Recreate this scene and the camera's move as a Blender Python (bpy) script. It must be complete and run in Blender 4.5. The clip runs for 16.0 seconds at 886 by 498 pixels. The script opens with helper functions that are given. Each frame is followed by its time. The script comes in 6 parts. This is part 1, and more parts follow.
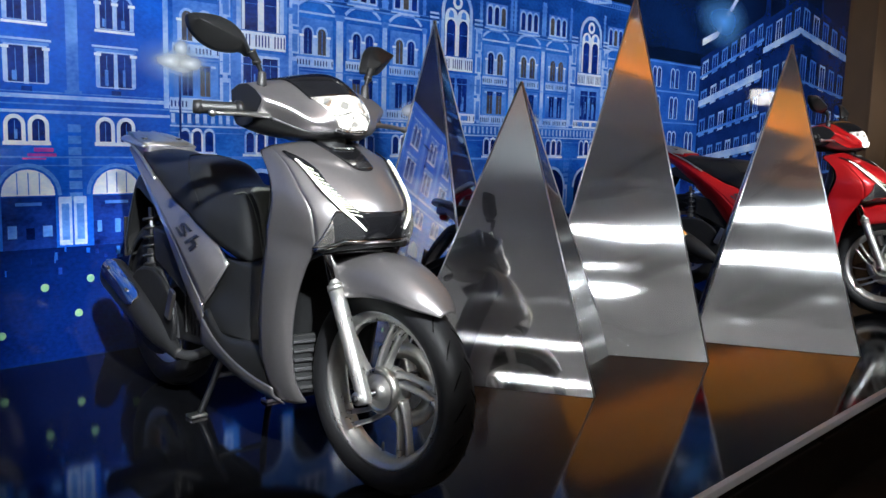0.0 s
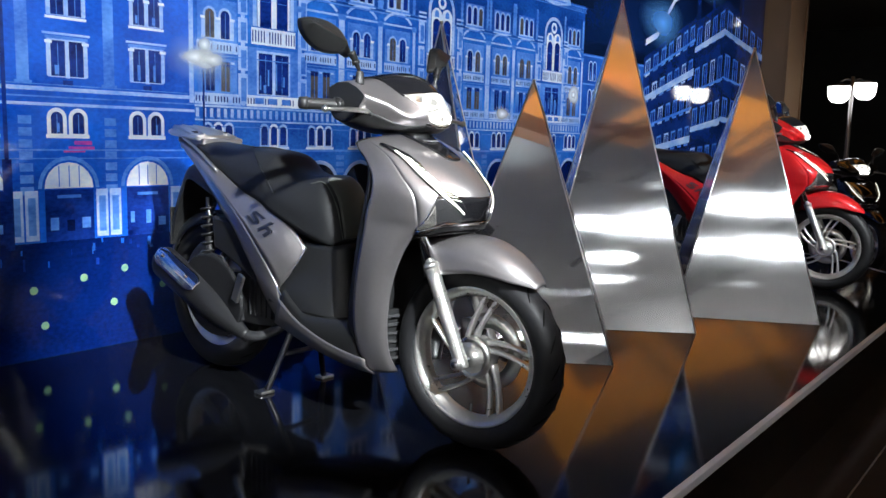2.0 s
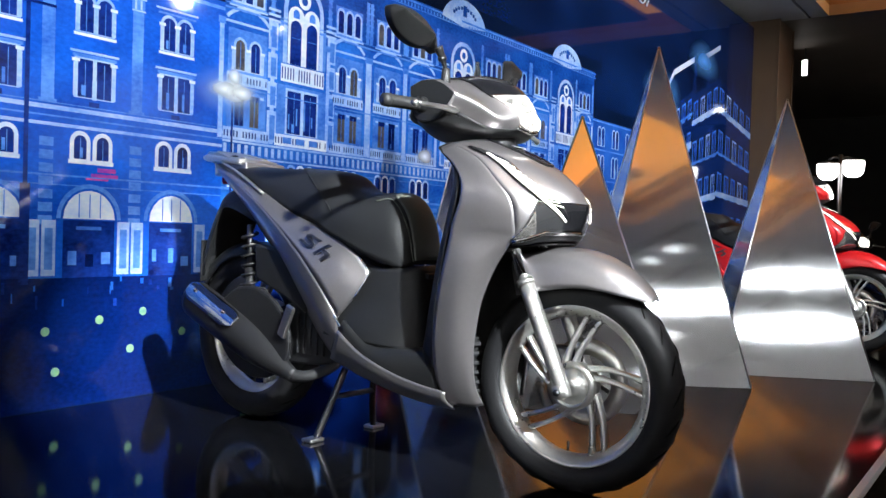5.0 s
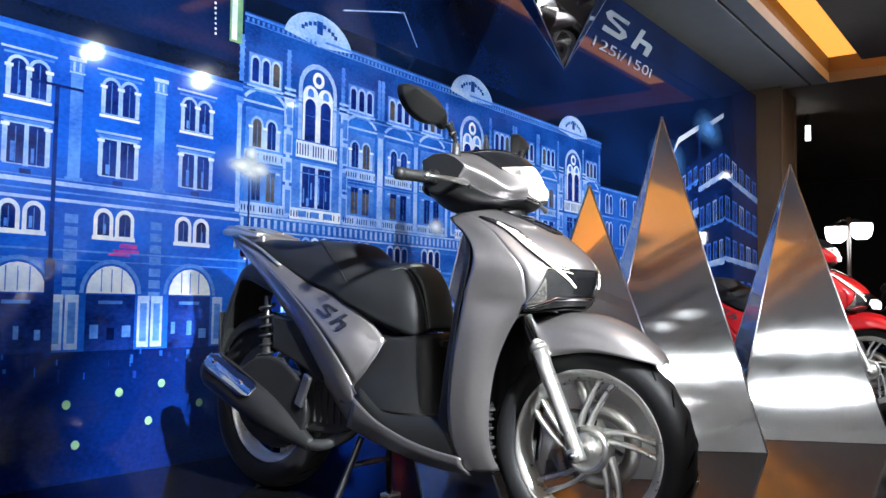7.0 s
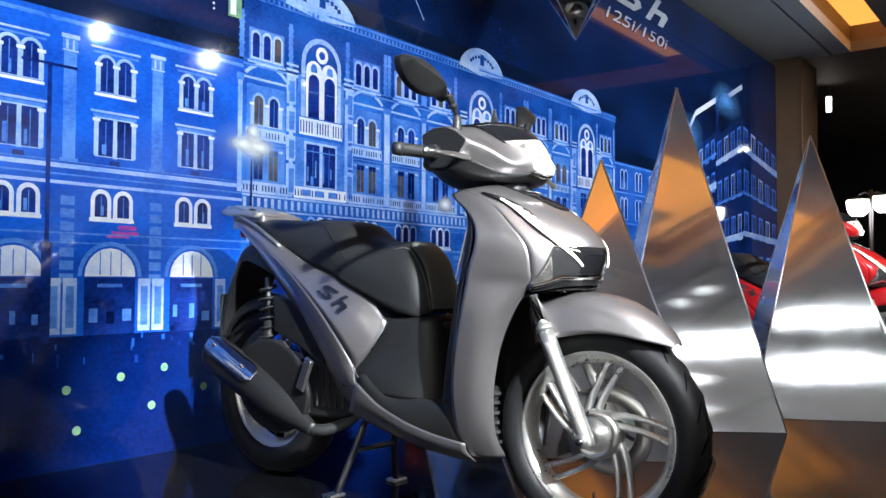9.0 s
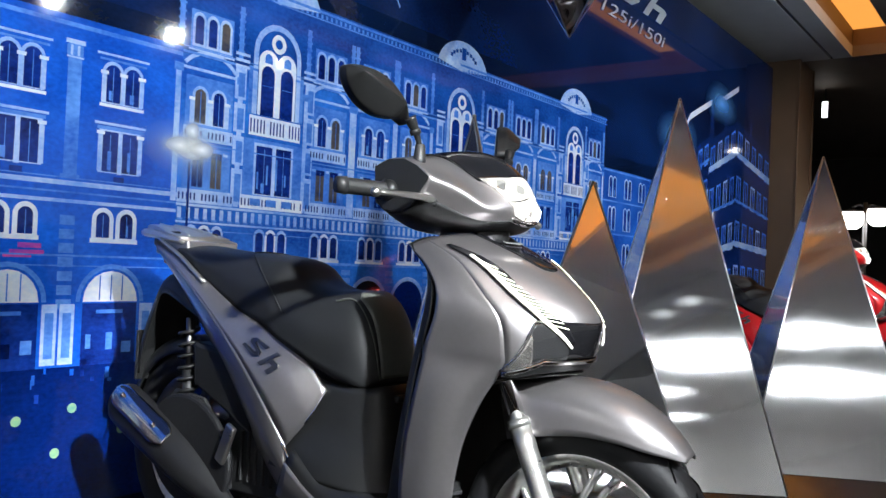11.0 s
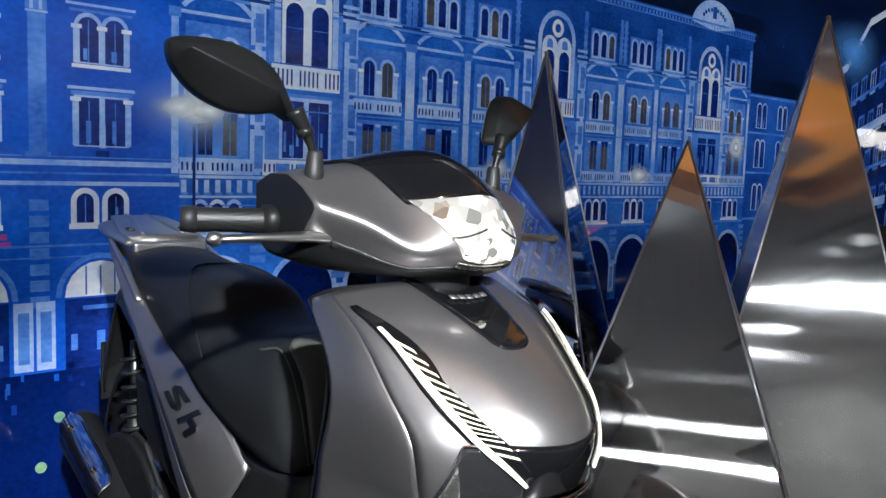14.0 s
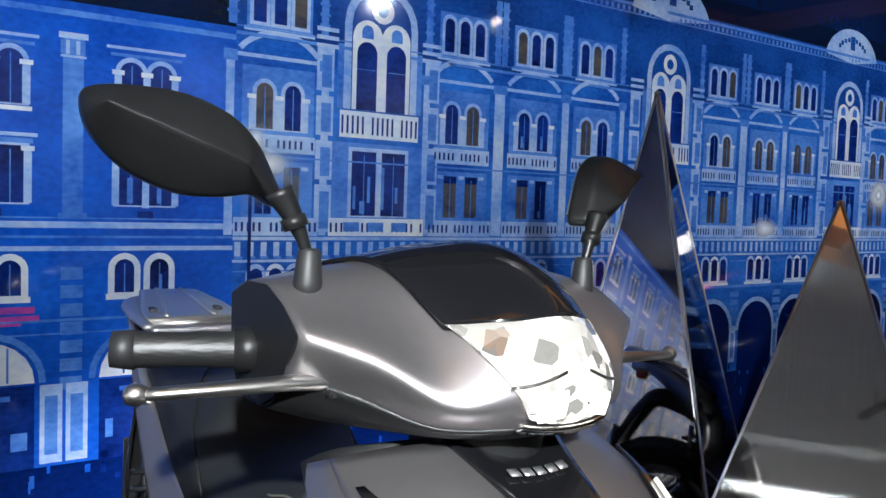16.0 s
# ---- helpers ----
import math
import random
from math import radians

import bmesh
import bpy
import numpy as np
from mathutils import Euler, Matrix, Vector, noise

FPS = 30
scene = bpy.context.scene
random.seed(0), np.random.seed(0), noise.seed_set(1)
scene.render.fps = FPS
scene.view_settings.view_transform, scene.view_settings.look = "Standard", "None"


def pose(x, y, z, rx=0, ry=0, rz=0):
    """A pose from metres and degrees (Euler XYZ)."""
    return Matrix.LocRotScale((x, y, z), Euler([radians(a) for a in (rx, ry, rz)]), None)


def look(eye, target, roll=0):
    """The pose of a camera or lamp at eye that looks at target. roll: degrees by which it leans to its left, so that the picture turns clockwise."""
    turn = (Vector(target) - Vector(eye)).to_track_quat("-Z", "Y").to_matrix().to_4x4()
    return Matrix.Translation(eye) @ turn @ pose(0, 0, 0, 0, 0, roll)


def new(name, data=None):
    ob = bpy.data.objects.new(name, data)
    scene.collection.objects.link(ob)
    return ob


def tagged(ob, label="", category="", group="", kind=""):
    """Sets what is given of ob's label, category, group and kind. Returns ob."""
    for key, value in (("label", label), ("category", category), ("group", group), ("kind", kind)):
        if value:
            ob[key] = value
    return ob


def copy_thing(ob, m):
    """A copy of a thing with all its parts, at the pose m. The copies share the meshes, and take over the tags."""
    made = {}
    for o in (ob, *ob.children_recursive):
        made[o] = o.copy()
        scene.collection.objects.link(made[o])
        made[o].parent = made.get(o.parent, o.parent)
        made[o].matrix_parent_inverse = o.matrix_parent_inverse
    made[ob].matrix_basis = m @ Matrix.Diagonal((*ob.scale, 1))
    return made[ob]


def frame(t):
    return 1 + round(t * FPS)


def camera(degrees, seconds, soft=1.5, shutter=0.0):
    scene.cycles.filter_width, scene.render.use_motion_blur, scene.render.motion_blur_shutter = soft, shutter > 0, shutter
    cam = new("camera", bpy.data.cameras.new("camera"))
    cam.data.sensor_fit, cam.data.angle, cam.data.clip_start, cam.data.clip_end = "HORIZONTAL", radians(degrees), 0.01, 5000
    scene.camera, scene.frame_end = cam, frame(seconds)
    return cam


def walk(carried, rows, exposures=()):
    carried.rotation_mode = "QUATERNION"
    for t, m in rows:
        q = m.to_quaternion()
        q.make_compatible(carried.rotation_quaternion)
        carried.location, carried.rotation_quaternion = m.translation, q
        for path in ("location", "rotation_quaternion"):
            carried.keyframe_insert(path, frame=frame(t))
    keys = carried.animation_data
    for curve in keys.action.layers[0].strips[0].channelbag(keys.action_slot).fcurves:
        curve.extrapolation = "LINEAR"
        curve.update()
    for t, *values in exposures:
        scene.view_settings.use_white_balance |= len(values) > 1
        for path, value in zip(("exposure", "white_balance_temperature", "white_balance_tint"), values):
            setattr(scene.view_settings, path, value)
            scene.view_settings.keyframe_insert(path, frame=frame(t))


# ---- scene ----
cam = camera(55.8, 16.0)
PATH = [
    (0, (-1.316, -3.482, 0.945), (0.093, -2.086, 0.686), 1.5),
    (0.5, (-1.486, -3.469, 0.932), (-0.101, -2.054, 0.652), 1.0),
    (1, (-1.625, -3.439, 0.944), (-0.244, -2.021, 0.66), 1.7),
    (1.5, (-1.761, -3.327, 0.936), (-0.252, -2.045, 0.656), 1.6),
    (2, (-1.867, -3.27, 0.931), (-0.303, -2.054, 0.663), 1.5),
    (2.5, (-2.015, -3.237, 0.917), (-0.408, -2.069, 0.69), 1.5),
    (3, (-2.084, -3.161, 0.906), (-0.463, -2.014, 0.662), 1.8),
    (3.2, (-2.069, -3.093, 0.886), (-0.45, -1.942, 0.647), 1.7),
    (5.3, (-1.874, -2.84, 0.648), (-0.245, -1.681, 0.681), 1.7),
    (5.5, (-1.886, -2.842, 0.636), (-0.261, -1.68, 0.716), 1.6),
    (6, (-1.922, -2.868, 0.619), (-0.308, -1.693, 0.733), 1.6),
    (6.5, (-1.937, -2.881, 0.644), (-0.324, -1.705, 0.772), 1.3),
    (7, (-1.939, -2.876, 0.666), (-0.329, -1.695, 0.794), 0.8),
    (7.5, (-1.918, -2.882, 0.674), (-0.32, -1.684, 0.784), 0.5),
    (8, (-1.899, -2.868, 0.675), (-0.314, -1.652, 0.764), -0.1),
    (8.2, (-1.888, -2.865, 0.668), (-0.304, -1.646, 0.744), 0.0),
    (10.5, (-1.588, -2.713, 0.775), (0.016, -1.522, 0.867), 1.3),
    (11, (-1.433, -2.609, 0.868), (0.184, -1.432, 0.899), 2.5),
    (11.5, (-1.296, -2.531, 0.943), (0.344, -1.389, 0.873), 1.7),
    (12, (-1.142, -2.493, 1.007), (0.471, -1.32, 0.852), 1.9),
    (12.5, (-1.012, -2.445, 1.038), (0.586, -1.254, 0.865), 2.5),
    (13, (-0.89, -2.397, 1.067), (0.686, -1.179, 0.88), 2.7),
    (13.5, (-0.791, -2.426, 1.072), (0.731, -1.144, 0.873), 2.0),
    (14, (-0.702, -2.503, 1.095), (0.648, -1.04, 0.901), 1.9),
    (14.5, (-0.621, -2.476, 1.118), (0.636, -0.931, 0.939), 1.4),
    (15, (-0.548, -2.404, 1.137), (0.678, -0.831, 0.981), 1.7),
    (15.5, (-0.475, -2.325, 1.142), (0.74, -0.742, 0.997), 1.0),
    (16, (-0.398, -2.233, 1.159), (0.759, -0.606, 1.048), 1.9),
]
EXPOSURES = [(0.0, 0.05), (1.0, 0.1), (1.5, 0.2), (2.0, 0.3), (2.5, 0.2), (3.0, 0.35), (5.5, 0.6), (8.0, 0.62), (10.5, 0.5), (11.0, 0.2), (12.0, -0.05), (13.0, -0.15), (14.0, -0.55), (14.5, -0.55), (15.5, -0.15), (16.0, -0.3)]
walk(cam, [(t, look(eye, target, roll)) for t, eye, target, roll in PATH], EXPOSURES)

# ---- light ----
world = bpy.data.worlds.new("hall")
scene.world = world
world.use_nodes = True
world.node_tree.nodes["Background"].inputs[0].default_value = (0.02, 0.02, 0.025, 1)
world.node_tree.nodes["Background"].inputs[1].default_value = 1.0
scene.view_settings.exposure = 0.0

# x of each spotlight on the track, where it aims, watts, cone
# the lamp at (2.3, -4.9) is added to brighten the red scooter
SPOTS = [(-2.05, -6.05, (2.4, -1.55, 0.55), 1100, 15), (-3.5, -6.25, (1.15, -1.5, 0.4), 180, 9), (-5.1, -5.9, (1.1, -1.45, 0.4), 300, 7.5), (-1.5, -4.9, (-0.05, -1.6, 0.78), 3100, 20), (2.3, -4.9, (3.85, -1.75, 0.75), 1400, 23), (-1.8, -4.0, (-1.7, 0.0, 1.9), 400, 76),
         (0.8, -4.0, (0.5, 0.0, 1.35), 225, 56), (2.12, -4.0, (1.9, 0.0, 1.7), 55, 76), (3.28, -4.0, (2.7, 0.0, 1.4), 190, 68), (4.6, -4.0, (4.6, 0.0, 1.4), 215, 74), (5.9, -4.0, (6.5, 0.0, 1.4), 250, 76),
         (-1.1, -4.9, (2.8, -1.9, 0.62), 800, 9.5)]
for sx, sy, aim, power, size in SPOTS:
    d = bpy.data.lights.new("spot", "SPOT")
    d.energy, d.spot_size, d.spot_blend, d.shadow_soft_size, d.color = power, radians(size), 0.7, 0.03 if sy > -4.5 else 0.06, (0.8, 0.93, 1.0) if sy > -4.5 else (0.9, 0.96, 1.0)
    o = new("spot_lamp", d)
    o.matrix_world = look((sx, sy, 2.85), aim)

# unseen fill lamps, added to brighten the hall behind the visitors that the steel reflects
HALL_FILLS = [(-5.5, -7.6, (-6.0, -9.0, 1.2)), (-2.5, -7.6, (-2.5, -9.0, 1.2)), (0.5, -7.6, (0.5, -9.0, 1.2)), (3.5, -7.6, (3.5, -9.0, 1.2)), (6.5, -7.6, (6.5, -9.0, 1.2)),
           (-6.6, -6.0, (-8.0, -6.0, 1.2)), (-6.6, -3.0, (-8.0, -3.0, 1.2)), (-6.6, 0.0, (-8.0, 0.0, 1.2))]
for wx, wy, aim in HALL_FILLS:
    d = bpy.data.lights.new("hall_fill", "SPOT")
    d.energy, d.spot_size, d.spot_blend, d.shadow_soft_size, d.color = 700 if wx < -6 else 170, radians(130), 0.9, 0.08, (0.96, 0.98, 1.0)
    o = new("hall_fill_lamp", d)
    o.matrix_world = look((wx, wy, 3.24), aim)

TEXT_X, TEXT_Z, MARK_X, MARK_Z = 3.84, 2.69, 4.08, 2.86

# ---- materials ----


def material(name, color, rough=0.5, metal=0.0, coat=0.0, emit=0.0, grain=0.0, grain_scale=40.0, rough_var=0.0, bump=0.0, bump_scale=200.0, aniso=0.0, stretch=None, spec=0.5):
    """A principled material with two scales of variation."""
    m = bpy.data.materials.new(name)
    m.use_nodes = True
    n, l = m.node_tree.nodes, m.node_tree.links
    b = n["Principled BSDF"]
    b.inputs["Base Color"].default_value = (*color, 1)
    b.inputs["Roughness"].default_value = rough
    b.inputs["Metallic"].default_value = metal
    b.inputs["Coat Weight"].default_value = coat
    b.inputs["Coat Roughness"].default_value = 0.04
    b.inputs["Specular IOR Level"].default_value = spec
    if emit:
        b.inputs["Emission Color"].default_value = (*color, 1)
        b.inputs["Emission Strength"].default_value = emit
    if grain or rough_var or bump:
        co = n.new("ShaderNodeTexCoord")
        mp = n.new("ShaderNodeMapping")
        l.new(co.outputs["Object"], mp.inputs[0])
        if stretch:
            mp.inputs["Scale"].default_value = stretch
    if grain or rough_var:
        t1 = n.new("ShaderNodeTexNoise")
        t1.inputs["Scale"].default_value = grain_scale
        t1.inputs["Detail"].default_value = 6
        l.new(mp.outputs[0], t1.inputs[0])
        t2 = n.new("ShaderNodeTexNoise")
        t2.inputs["Scale"].default_value = grain_scale * 0.09
        t2.inputs["Detail"].default_value = 4
        l.new(mp.outputs[0], t2.inputs[0])
        mix = n.new("ShaderNodeMath")
        mix.operation = "ADD"
        l.new(t1.outputs[0], mix.inputs[0])
        l.new(t2.outputs[0], mix.inputs[1])
    if grain:
        r = n.new("ShaderNodeMapRange")
        r.inputs[1].default_value, r.inputs[2].default_value = 0.6, 1.4
        r.inputs[3].default_value, r.inputs[4].default_value = 1 - grain, 1 + grain
        l.new(mix.outputs[0], r.inputs[0])
        v = n.new("ShaderNodeVectorMath")
        v.operation = "SCALE"
        v.inputs[0].default_value = color
        l.new(r.outputs[0], v.inputs["Scale"])
        l.new(v.outputs[0], b.inputs["Base Color"])
    if rough_var:
        r = n.new("ShaderNodeMapRange")
        r.inputs[1].default_value, r.inputs[2].default_value = 0.6, 1.4
        r.inputs[3].default_value, r.inputs[4].default_value = max(rough - rough_var, 0.01), rough + rough_var
        l.new(mix.outputs[0], r.inputs[0])
        l.new(r.outputs[0], b.inputs["Roughness"])
    if bump:
        t3 = n.new("ShaderNodeTexNoise")
        t3.inputs["Scale"].default_value = bump_scale
        t3.inputs["Detail"].default_value = 3
        l.new(mp.outputs[0], t3.inputs[0])
        bp = n.new("ShaderNodeBump")
        bp.inputs["Strength"].default_value = bump
        bp.inputs["Distance"].default_value = 0.002
        l.new(t3.outputs[0], bp.inputs["Height"])
        l.new(bp.outputs[0], b.inputs["Normal"])
    if aniso:
        b.inputs["Anisotropic"].default_value = aniso
        tg = n.new("ShaderNodeTangent")
        tg.direction_type, tg.uv_map = "UV_MAP", "UVMap"
        l.new(tg.outputs[0], b.inputs["Tangent"])
    return m


PAINT = material("grey_pearl_paint", (0.28, 0.262, 0.266), 0.36, 0.85, 0.8, grain=0.05, grain_scale=900, rough_var=0.03)
RED_PAINT = material("red_candy_paint", (0.5, 0.008, 0.012), 0.32, 0.5, 0.8, grain=0.05, grain_scale=900, rough_var=0.03)
TYRE = material("tyre_rubber", (0.009, 0.009, 0.01), 0.55, grain=0.2, grain_scale=60, rough_var=0.08, spec=0.25, bump=0.35, bump_scale=120, stretch=(1.0, 0.6, 0.6))
GROOVE = material("tyre_groove", (0.002, 0.002, 0.002), 0.8, spec=0.1)
RUBBER = material("rubber", (0.014, 0.014, 0.015), 0.5, grain=0.2, rough_var=0.06)
GRIP = material("grip_rubber", (0.012, 0.012, 0.012), 0.45, bump=0.6, bump_scale=160, stretch=(0.3, 1, 1), grain=0.2)
PLASTIC = material("black_plastic", (0.01, 0.0102, 0.0105), 0.38, spec=0.32, grain=0.18, grain_scale=80, rough_var=0.05, bump=0.12, bump_scale=700)
GLOSS = material("gloss_black", (0.006, 0.006, 0.007), 0.07, coat=0.5, grain=0.1)
SEAT = material("seat_vinyl", (0.011, 0.0115, 0.0125), 0.46, spec=0.3, grain=0.15, grain_scale=120, rough_var=0.05, bump=0.25, bump_scale=500)
SEAT_GREY = material("seat_vinyl_grey", (0.075, 0.08, 0.068), 0.45, grain=0.12, grain_scale=120, rough_var=0.05, bump=0.25, bump_scale=500)
ALLOY = material("silver_alloy", (0.6, 0.595, 0.57), 0.31, 0.92, grain=0.08, grain_scale=90, rough_var=0.06, bump=0.05, bump_scale=400)
ALLOY_BRIGHT = material("polished_alloy", (0.66, 0.65, 0.62), 0.3, 1.0, grain=0.05, rough_var=0.05)
CAST = material("dark_casting", (0.04, 0.04, 0.042), 0.5, 0.6, grain=0.2, grain_scale=60, rough_var=0.1, bump=0.15, bump_scale=200)
STEEL_DARK = material("dark_steel", (0.12, 0.12, 0.125), 0.35, 1.0, grain=0.15, rough_var=0.08)
STEEL_GREY = material("grey_steel", (0.32, 0.32, 0.32), 0.3, 1.0, grain=0.1, rough_var=0.06)
MUFFLER = material("muffler_black", (0.014, 0.014, 0.015), 0.4, 0.2, grain=0.2, grain_scale=50, rough_var=0.08)
CHROME = material("chrome", (0.8, 0.8, 0.8), 0.07, 1.0, rough_var=0.03, grain=0.03)
MIRROR = material("mirror", (0.85, 0.85, 0.86), 0.02, 1.0)
RED_LENS = material("red_lens", (0.3, 0.01, 0.01), 0.1, coat=0.6)
LENS = material("smoky_lens", (0.02, 0.02, 0.021), 0.08, coat=0.9, grain=0.2, grain_scale=60, rough_var=0.03)
CLEAR_LENS = material("clear_lens", (0.55, 0.53, 0.5), 0.14, 0.9, coat=1.0, grain=0.55, grain_scale=150, rough_var=0.1, bump=0.8, bump_scale=140)
LAMP = material("lit_headlight", (1.0, 0.98, 0.92), 0.1, emit=1.4, coat=0.6)
LAMP_HOT = material("lit_bulb", (1.0, 0.98, 0.94), 0.1, emit=6.0)
n_, l_ = LAMP.node_tree.nodes, LAMP.node_tree.links
vo, co_ = n_.new("ShaderNodeTexVoronoi"), n_.new("ShaderNodeTexCoord")
vo.inputs["Scale"].default_value = 62
n_["Principled BSDF"].inputs["Base Color"].default_value = (0.3, 0.3, 0.28, 1)
n_["Principled BSDF"].inputs["Metallic"].default_value = 0.8
sp_ = n_.new("ShaderNodeSeparateColor")
mr = n_.new("ShaderNodeMapRange")
mr.inputs[1].default_value, mr.inputs[2].default_value, mr.inputs[3].default_value, mr.inputs[4].default_value = 0.0, 0.6, 0.15, 1.8
l_.new(co_.outputs["Object"], vo.inputs[0])
l_.new(vo.outputs["Color"], sp_.inputs[0])
l_.new(sp_.outputs[0], mr.inputs[0])
l_.new(mr.outputs[0], n_["Principled BSDF"].inputs["Emission Strength"])
SPOT_GLASS = material("lit_spot_glass", (0.9, 0.97, 1.0), 0.2, emit=120.0)
# spot glass with its glow turned down, to spare the steel bright bands
DIM_SPOT_GLASS = material("dimmed_spot_glass", (0.9, 0.97, 1.0), 0.2, emit=4.0)
LED = material("lit_led", (1.0, 0.98, 0.88), 0.15, emit=1.0)
LED_SOFT = material("lit_led_soft", (1.0, 0.97, 0.72), 0.2, emit=0.22)
LED_OFF = material("silver_print", (0.5, 0.5, 0.5), 0.3, 0.8)
FLOOR = material("black_acrylic", (0.003, 0.0032, 0.004), 0.075, spec=0.4, grain=0.15, grain_scale=3, rough_var=0.018)
HALL_FLOOR = material("hall_floor", (0.03, 0.027, 0.025), 0.16, grain=0.3, grain_scale=5, rough_var=0.06)
WHITE_TRIM = material("white_trim", (0.62, 0.63, 0.66), 0.4, grain=0.06, rough_var=0.05)


def brushed(name, color, streak, clear, share, wave):
    """Rolled steel sheet with a vertical brush: a wide streaky lobe and a clear one, on a sheet that is not quite flat."""
    m = bpy.data.materials.new(name)
    m.use_nodes = True
    n, l = m.node_tree.nodes, m.node_tree.links
    n.remove(n["Principled BSDF"])
    tg = n.new("ShaderNodeTangent")
    tg.direction_type, tg.uv_map = "UV_MAP", "UVMap"
    uv = n.new("ShaderNodeUVMap")
    mp, wide = n.new("ShaderNodeMapping"), n.new("ShaderNodeMapping")
    mp.inputs["Scale"].default_value, wide.inputs["Scale"].default_value = (260, 3, 1), (0.9, 1.5, 1)
    fine, broad, smear = n.new("ShaderNodeTexNoise"), n.new("ShaderNodeTexNoise"), n.new("ShaderNodeTexNoise")
    fine.inputs["Scale"].default_value, broad.inputs["Scale"].default_value, smear.inputs["Scale"].default_value = 1.0, 2.2, 9.0
    broad.inputs["Detail"].default_value = 0.5
    ob = n.new("ShaderNodeObjectInfo")
    sh = n.new("ShaderNodeVectorMath")
    sh.operation = "ADD"
    l.new(uv.outputs[0], mp.inputs[0])
    l.new(uv.outputs[0], wide.inputs[0])
    l.new(wide.outputs[0], sh.inputs[0])
    k = n.new("ShaderNodeVectorMath")
    k.operation = "SCALE"
    k.inputs["Scale"].default_value = 7.0
    l.new(ob.outputs["Location"], k.inputs[0])
    l.new(k.outputs[0], sh.inputs[1])
    l.new(mp.outputs[0], fine.inputs[0])
    l.new(sh.outputs[0], broad.inputs[0])
    l.new(uv.outputs[0], smear.inputs[0])
    bp = n.new("ShaderNodeBump")
    bp.inputs["Strength"].default_value, bp.inputs["Distance"].default_value = wave, 0.03
    l.new(broad.outputs[0], bp.inputs["Height"])
    v = n.new("ShaderNodeMapRange")
    v.inputs[1].default_value, v.inputs[2].default_value, v.inputs[3].default_value, v.inputs[4].default_value = 0.3, 0.7, 0.95, 1.05
    l.new(fine.outputs[0], v.inputs[0])
    tint = n.new("ShaderNodeVectorMath")
    tint.operation = "SCALE"
    tint.inputs[0].default_value = color
    l.new(v.outputs[0], tint.inputs["Scale"])
    lobes = []
    for rough, pull in ((streak, -0.94), (clear, -0.6)):
        g = n.new("ShaderNodeBsdfAnisotropic")
        g.distribution = "GGX"
        g.inputs["Anisotropy"].default_value = pull
        q = n.new("ShaderNodeMapRange")
        q.inputs[1].default_value, q.inputs[2].default_value, q.inputs[3].default_value, q.inputs[4].default_value = 0.3, 0.7, rough * 0.85, rough * 1.15
        l.new(smear.outputs[0], q.inputs[0])
        l.new(q.outputs[0], g.inputs["Roughness"])
        l.new(tg.outputs[0], g.inputs["Tangent"])
        l.new(tint.outputs[0], g.inputs["Color"])
        l.new(bp.outputs[0], g.inputs["Normal"])
        lobes.append(g)
    mix = n.new("ShaderNodeMixShader")
    mix.inputs[0].default_value = share
    l.new(lobes[0].outputs[0], mix.inputs[1])
    l.new(lobes[1].outputs[0], mix.inputs[2])
    l.new(mix.outputs[0], n["Material Output"].inputs[0])
    return m


STEEL = brushed("brushed_steel", (0.7, 0.7, 0.7), 0.16, 0.06, 0.5, 0.04)
STEEL_FINE = brushed("fine_brushed_steel", (0.62, 0.62, 0.62), 0.09, 0.025, 0.6, 0.02)
POLISHED = material("polished_steel", (0.6, 0.6, 0.61), 0.03, 1.0, grain=0.03, grain_scale=6)
STEEL_EDGE = material("bright_edge", (0.88, 0.88, 0.88), 0.3, 1.0)
BRONZE = material("bronze_panel", (0.17, 0.105, 0.06), 0.6, grain=0.15, grain_scale=4, rough_var=0.08)
CEIL = material("ceiling_white", (0.75, 0.745, 0.74), 0.7, grain=0.08, grain_scale=6)
SOFFIT = material("soffit_grey", (0.5, 0.49, 0.465), 0.7, grain=0.08, grain_scale=6)
CEIL_DARK = material("ceiling_brown", (0.19, 0.155, 0.125), 0.7, grain=0.1, grain_scale=5)
COVE = material("cove_glow", (1.0, 0.42, 0.08), 0.6, emit=0.85)
HALL_WALL = material("hall_wall", (0.42, 0.415, 0.41), 0.6, grain=0.2, grain_scale=3, rough_var=0.1)
BLACK_WALL = material("black_drape", (0.02, 0.019, 0.018), 0.8, grain=0.3, grain_scale=6)
GLOBE = material("lit_globe", (1.0, 0.98, 0.95), 0.3, emit=6.0)
WOOD = material("brown_wood", (0.09, 0.06, 0.04), 0.45, grain=0.3, grain_scale=6, stretch=(0.3, 4, 4), rough_var=0.1)
WHITE_LETTER = material("white_letter", (0.42, 0.45, 0.5), 0.25, grain=0.05)


